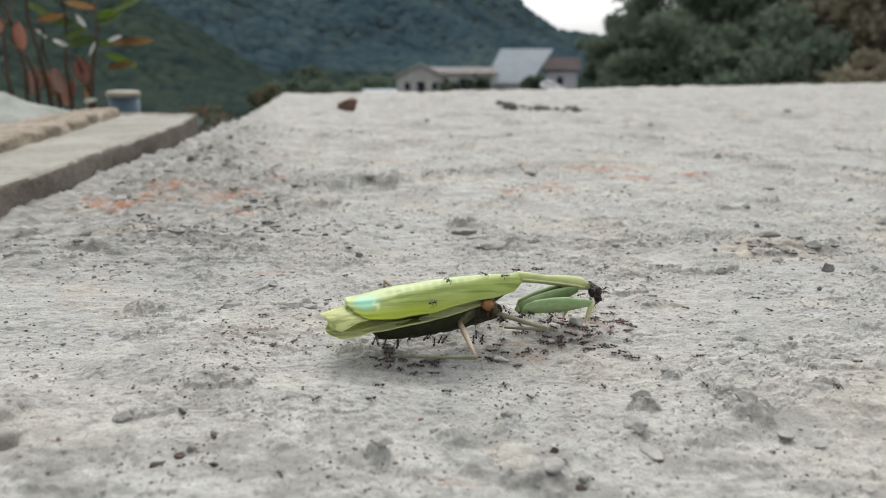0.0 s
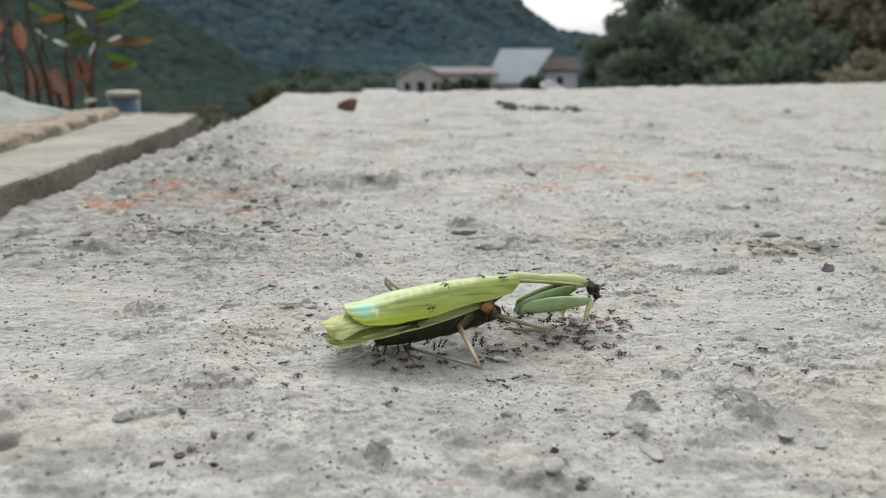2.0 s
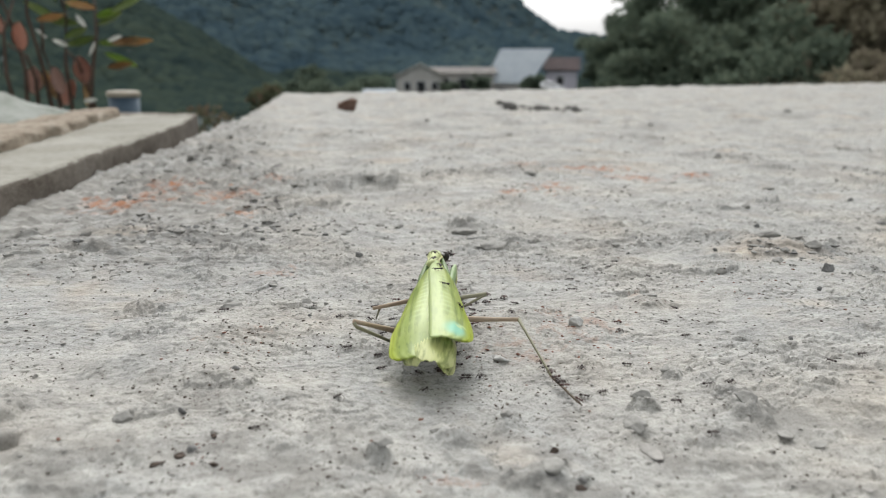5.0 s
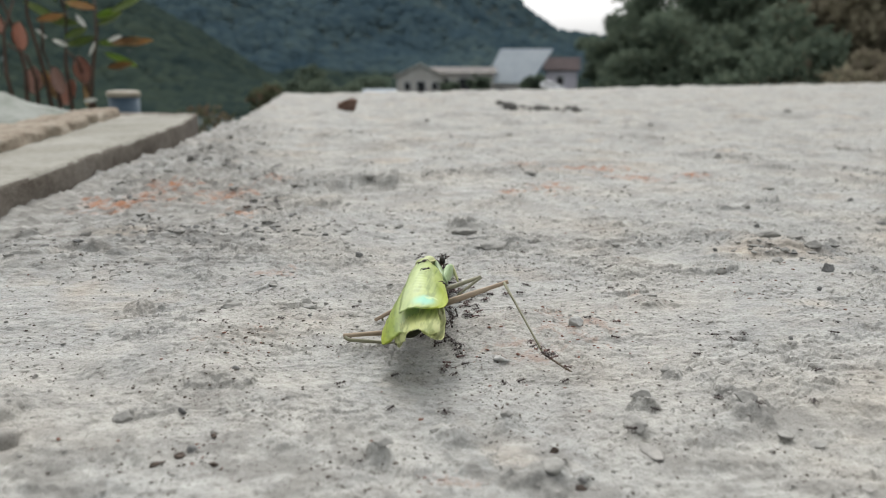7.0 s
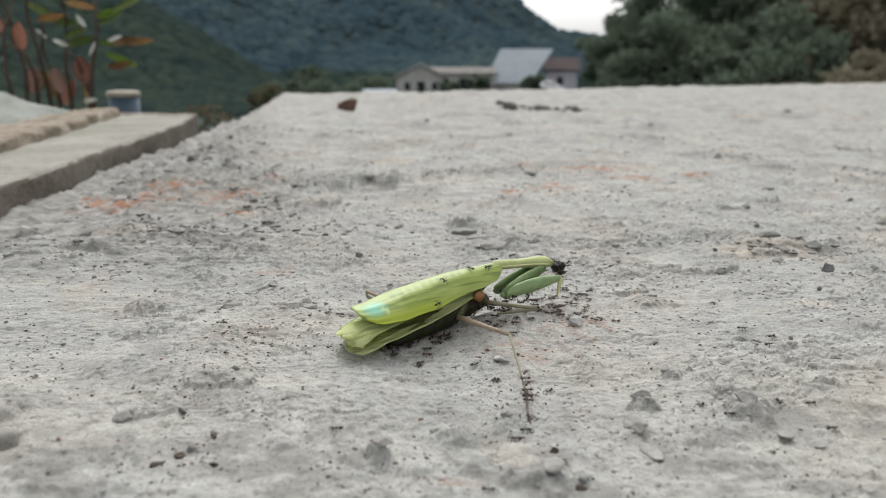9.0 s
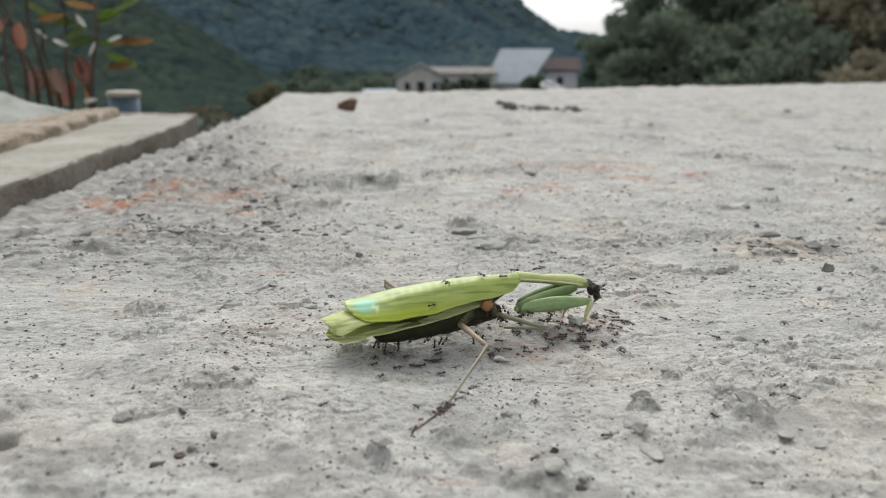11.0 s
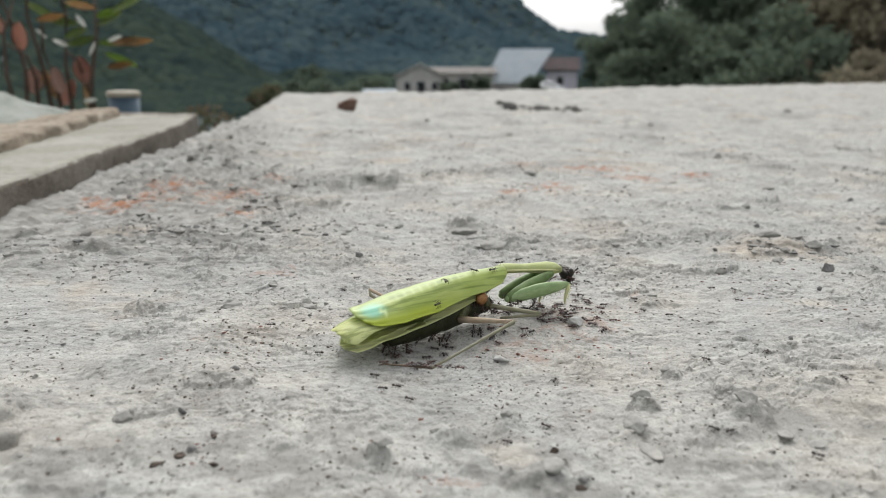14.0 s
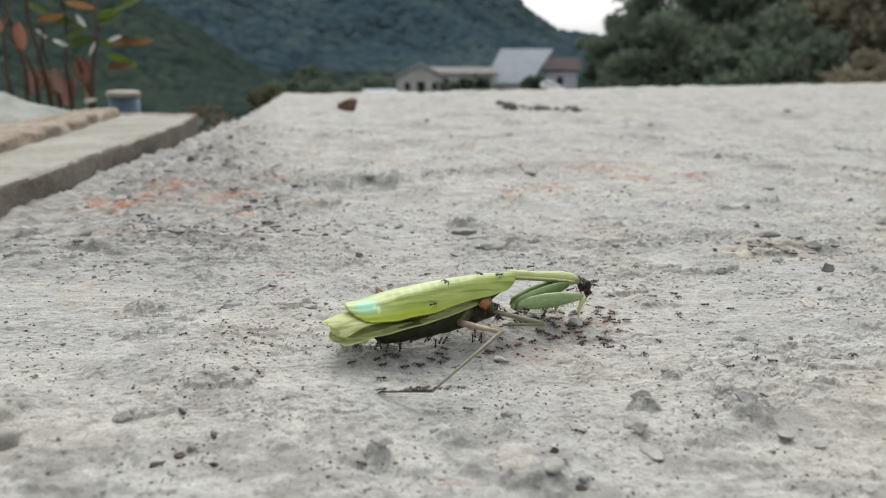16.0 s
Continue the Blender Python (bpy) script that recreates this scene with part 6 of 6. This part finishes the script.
def motions():
    walk(MANTIS, MANTIS_ROWS)
    walk(WING, [(t, m @ WING_REST) for t, m in [
        (0, limb(0.0, -1.5, 16.5, -47.5, -6.4, 13.2)), (0.5, limb(0.0, -1.5, 16.5, -47.4, -7.2, 13.6)), (1, limb(0.0, -1.5, 16.5, -47.3, -8.4, 14.2)),
        (1.5, limb(0.0, -1.5, 16.5, -47.2, -9.0, 14.6)), (2, limb(0.0, -1.5, 16.5, -47.5, -6.6, 13.6)), (2.5, limb(0.0, -1.5, 16.5, -47.3, -8.2, 14.2)),
        (3, limb(0.0, -1.5, 16.5, -47.2, -8.6, 13.4)), (3.5, limb(0.0, -1.5, 16.5, -47.1, -9.0, 13.2)), (4, limb(0.0, -1.5, 16.5, -47.2, -8.8, 13.0)),
        (4.2, limb(0.0, -1.5, 16.5, -47.0, -9.8, 13.6)), (6.3, limb(0.0, -1.5, 16.5, -46.8, -11.3, 13.8)), (6.5, limb(0.0, -1.5, 16.5, -46.8, -10.7, 13.2)),
        (7, limb(0.0, -1.5, 16.5, -47.3, -8.0, 14.2)), (7.5, limb(0.0, -1.5, 16.5, -47.3, -8.0, 14.4)), (8, limb(0.0, -1.5, 16.5, -47.3, -8.6, 16.0)),
        (8.5, limb(0.0, -1.5, 16.5, -47.4, -8.0, 16.6)), (9, limb(0.0, -1.5, 16.5, -47.6, -6.2, 15.0)), (11.5, limb(0.0, -1.5, 16.5, -47.5, -5.9, 13.3)),
        (12, limb(0.0, -1.5, 16.5, -47.5, -5.9, 13.2)), (12.5, limb(0.0, -1.5, 16.5, -47.5, -6.0, 13.1)), (13, limb(0.0, -1.5, 16.5, -47.6, -5.9, 14.3)),
        (13.5, limb(0.0, -1.5, 16.5, -47.5, -5.9, 13.5)), (14, limb(0.0, -1.5, 16.5, -47.5, -6.0, 13.7)), (14.5, limb(0.0, -1.5, 16.5, -47.6, -6.0, 14.3)),
        (15, limb(0.0, -1.5, 16.5, -47.5, -6.0, 13.1)), (15.5, limb(0.0, -1.5, 16.5, -47.5, -5.9, 12.9)), (16, limb(0.0, -1.5, 16.5, -47.5, -5.9, 13.4)),
    ]])
    # the abdomen, drawn up under the wings while the body is turned away
    hangs, tucked = limb(-5.0, -0.4, 7.4, -40.5, -2.0, 5.2), limb(-5.0, -0.4, 7.2, -40.4, 1.6, 7.8)
    walk(BELLY, [(t, m @ BELLY_REST) for t, m in [(0, hangs), (4.2, hangs), (6.3, tucked), (7.5, tucked), (8, hangs), (16, hangs)]])
    walk(FAR_THIGH, [
        (0, limb(-18.0, 5.0, 1.0, -32.8, 24.2, 9.8)), (0.5, limb(-18.0, 5.0, 1.0, -32.2, 24.7, 9.2)), (1, limb(-18.0, 5.0, 1.0, -31.6, 25.0, 10.0)),
        (1.5, limb(-18.0, 5.0, 1.0, -31.8, 24.8, 10.2)), (2, limb(-18.0, 5.0, 1.0, -32.4, 23.7, 12.6)), (2.5, limb(-18.0, 5.0, 1.0, -33.6, 22.7, 12.7)),
        (3, limb(-18.0, 5.0, 1.0, -32.4, 23.7, 12.5)), (3.5, limb(-18.0, 5.0, 1.0, -35.0, 19.8, 15.5)), (4, limb(-18.0, 5.0, 1.0, -32.5, 23.2, 13.8)),
        (4.2, limb(-18.0, 5.0, 1.0, -35.7, 20.3, 13.2)), (6.3, limb(-18.0, 5.0, 1.0, -38.5, 18.4, 10.0)), (6.5, limb(-18.0, 5.0, 1.0, -36.5, 19.8, 13.9)),
        (7, limb(-18.0, 5.0, 1.0, -37.6, 19.9, 9.2)), (7.5, limb(-18.0, 5.0, 1.0, -36.9, 20.7, 9.6)), (8, limb(-18.0, 5.0, 1.0, -38.7, 17.0, 11.4)),
        (8.5, limb(-18.0, 5.0, 1.0, -30.3, 26.2, 6.6)), (9, limb(-18.0, 5.0, 1.0, -32.0, 24.9, 9.0)), (11.5, limb(-18.0, 5.0, 1.0, -33.0, 23.7, 11.3)),
        (12, limb(-18.0, 5.0, 1.0, -32.6, 24.4, 9.4)), (12.5, limb(-18.0, 5.0, 1.0, -31.8, 25.0, 9.3)), (13, limb(-18.0, 5.0, 1.0, -33.3, 23.8, 9.6)),
        (13.5, limb(-18.0, 5.0, 1.0, -33.6, 23.4, 10.2)), (14, limb(-18.0, 5.0, 1.0, -31.7, 25.0, 9.3)), (14.5, limb(-18.0, 5.0, 1.0, -34.1, 23.2, 9.1)),
        (15, limb(-18.0, 5.0, 1.0, -33.8, 23.2, 10.2)), (15.5, limb(-18.0, 5.0, 1.0, -33.2, 23.7, 10.7)), (16, limb(-18.0, 5.0, 1.0, -33.3, 23.7, 9.8)),
    ])
    walk(THIGH, [
        (0, limb(-18.0, -5.0, 6.0, -19.9, -23.8, 4.0)), (0.5, limb(-18.0, -5.0, 6.0, -19.0, -23.9, 4.1)), (1, limb(-18.0, -5.0, 6.0, -17.4, -23.8, 3.4)),
        (1.5, limb(-18.0, -5.0, 6.0, -18.1, -23.8, 3.3)), (2, limb(-18.0, -5.0, 6.0, -18.8, -23.7, 2.5)), (2.5, limb(-18.0, -5.0, 6.0, -17.0, -23.6, 2.4)),
        (3, limb(-18.0, -5.0, 6.0, -14.4, -23.3, 2.4)), (3.5, limb(-18.0, -5.0, 6.0, -11.9, -21.9, 2.0)), (4, limb(-18.0, -5.0, 6.0, -15.9, -23.7, 3.2)),
        (4.2, limb(-18.0, -5.0, 6.0, -14.9, -23.7, 4.3)), (4.9, limb(-18.0, -5.0, 6.0, -16.9, -24.0, 6.0)), (5.6, limb(-18.0, -5.0, 6.0, -18.9, -23.9, 7.7)), (6.3, limb(-18.0, -5.0, 6.0, -22.7, -22.2, 8.3)), (6.5, limb(-18.0, -5.0, 6.0, -20.9, -22.1, 2.5)),
        (7, limb(-18.0, -5.0, 6.0, -16.7, -22.8, 6.6)), (7.5, limb(-18.0, -5.0, 6.0, -14.2, -22.7, 5.8)), (8, limb(-18.0, -5.0, 6.0, -14.8, -23.5, 7.0)),
        (8.5, limb(-18.0, -5.0, 6.0, -13.3, -23.3, 7.6)), (9, limb(-18.0, -5.0, 6.0, -14.5, -23.7, 6.0)), (11.5, limb(-18.0, -5.0, 6.0, -17.2, -23.9, 8.0)),
        (12, limb(-18.0, -5.0, 6.0, -16.6, -23.7, 9.1)), (12.5, limb(-18.0, -5.0, 6.0, -16.8, -23.7, 9.1)), (13, limb(-18.0, -5.0, 6.0, -14.4, -23.3, 9.8)),
        (13.5, limb(-18.0, -5.0, 6.0, -12.7, -22.9, 9.4)), (14, limb(-18.0, -5.0, 6.0, -12.7, -22.8, 9.8)), (14.5, limb(-18.0, -5.0, 6.0, -12.0, -22.8, 9.2)),
        (15, limb(-18.0, -5.0, 6.0, -13.8, -23.2, 9.3)), (15.5, limb(-18.0, -5.0, 6.0, -14.6, -23.6, 8.2)), (16, limb(-18.0, -5.0, 6.0, -14.7, -23.5, 9.1)),
    ])
    walk(SHIN, [
        (0, limb(-19.9, -23.8, 4.0, -35.9, -3.3, -3.3)), (0.5, limb(-19.0, -23.9, 4.1, -39.9, -6.9, 1.8)), (1, limb(-17.4, -23.8, 3.4, -39.9, -9.0, 4.5)),
        (1.5, limb(-18.1, -23.8, 3.3, -42.9, -13.6, 6.7)), (2, limb(-18.8, -23.7, 2.5, -31.3, 0.0, -0.7)), (2.5, limb(-17.0, -23.6, 2.4, -40.2, -10.0, 5.3)),
        (3, limb(-14.4, -23.3, 2.4, -38.6, -12.0, 6.3)), (3.5, limb(-11.9, -21.9, 2.0, -35.6, -11.2, 5.0)), (4, limb(-15.9, -23.7, 3.2, -37.6, -7.8, 5.3)),
        (4.2, limb(-14.9, -23.7, 4.3, -33.5, -4.2, 1.8)), (4.9, limb(-16.9, -24.0, 6.0, -43.2, -27.4, 1.2)), (5.6, limb(-18.9, -23.9, 7.7, -34.9, -43.9, 0.6)), (6.3, limb(-22.7, -22.2, 8.3, -23.4, -45.0, -6.1)), (6.5, limb(-20.9, -22.1, 2.5, -24.2, -40.3, -17.2)),
        (7, limb(-16.7, -22.8, 6.6, -37.6, -28.6, -9.4)), (7.5, limb(-14.2, -22.7, 5.8, -38.0, -31.7, -3.3)), (8, limb(-14.8, -23.5, 7.0, -38.7, -34.8, 1.4)),
        (8.5, limb(-13.3, -23.3, 7.6, -35.1, -37.8, 1.2)), (9, limb(-14.5, -23.7, 6.0, -28.4, -46.7, 3.4)), (11.5, limb(-17.2, -23.9, 8.0, -36.1, -42.5, 2.9)),
        (12, limb(-16.6, -23.7, 9.1, -40.4, -33.3, 0.9)), (12.5, limb(-16.8, -23.7, 9.1, -42.1, -29.7, 1.6)), (13, limb(-14.4, -23.3, 9.8, -37.6, -20.3, -3.6)),
        (13.5, limb(-12.7, -22.9, 9.4, -36.8, -19.9, -2.4)), (14, limb(-12.7, -22.8, 9.8, -38.8, -26.4, 4.2)), (14.5, limb(-12.0, -22.8, 9.2, -38.0, -26.6, 2.9)),
        (15, limb(-13.8, -23.2, 9.3, -38.5, -31.3, 2.1)), (15.5, limb(-14.6, -23.6, 8.2, -37.7, -35.7, 1.1)), (16, limb(-14.7, -23.5, 9.1, -37.4, -36.2, 2.0)),
    ])
    walk(FOOT_PIECE, FOOT_ROWS)
    swarm()
    walk(ANT_BLACK, [(0, on_ground(0.060, 0.262, 40)), (16, on_ground(0.064, 0.266, 50))])
    walk(ANT_BROWN, [(0, on_ground(0.052, 0.205, 160)), (16, on_ground(0.050, 0.207, 190))])


motions()
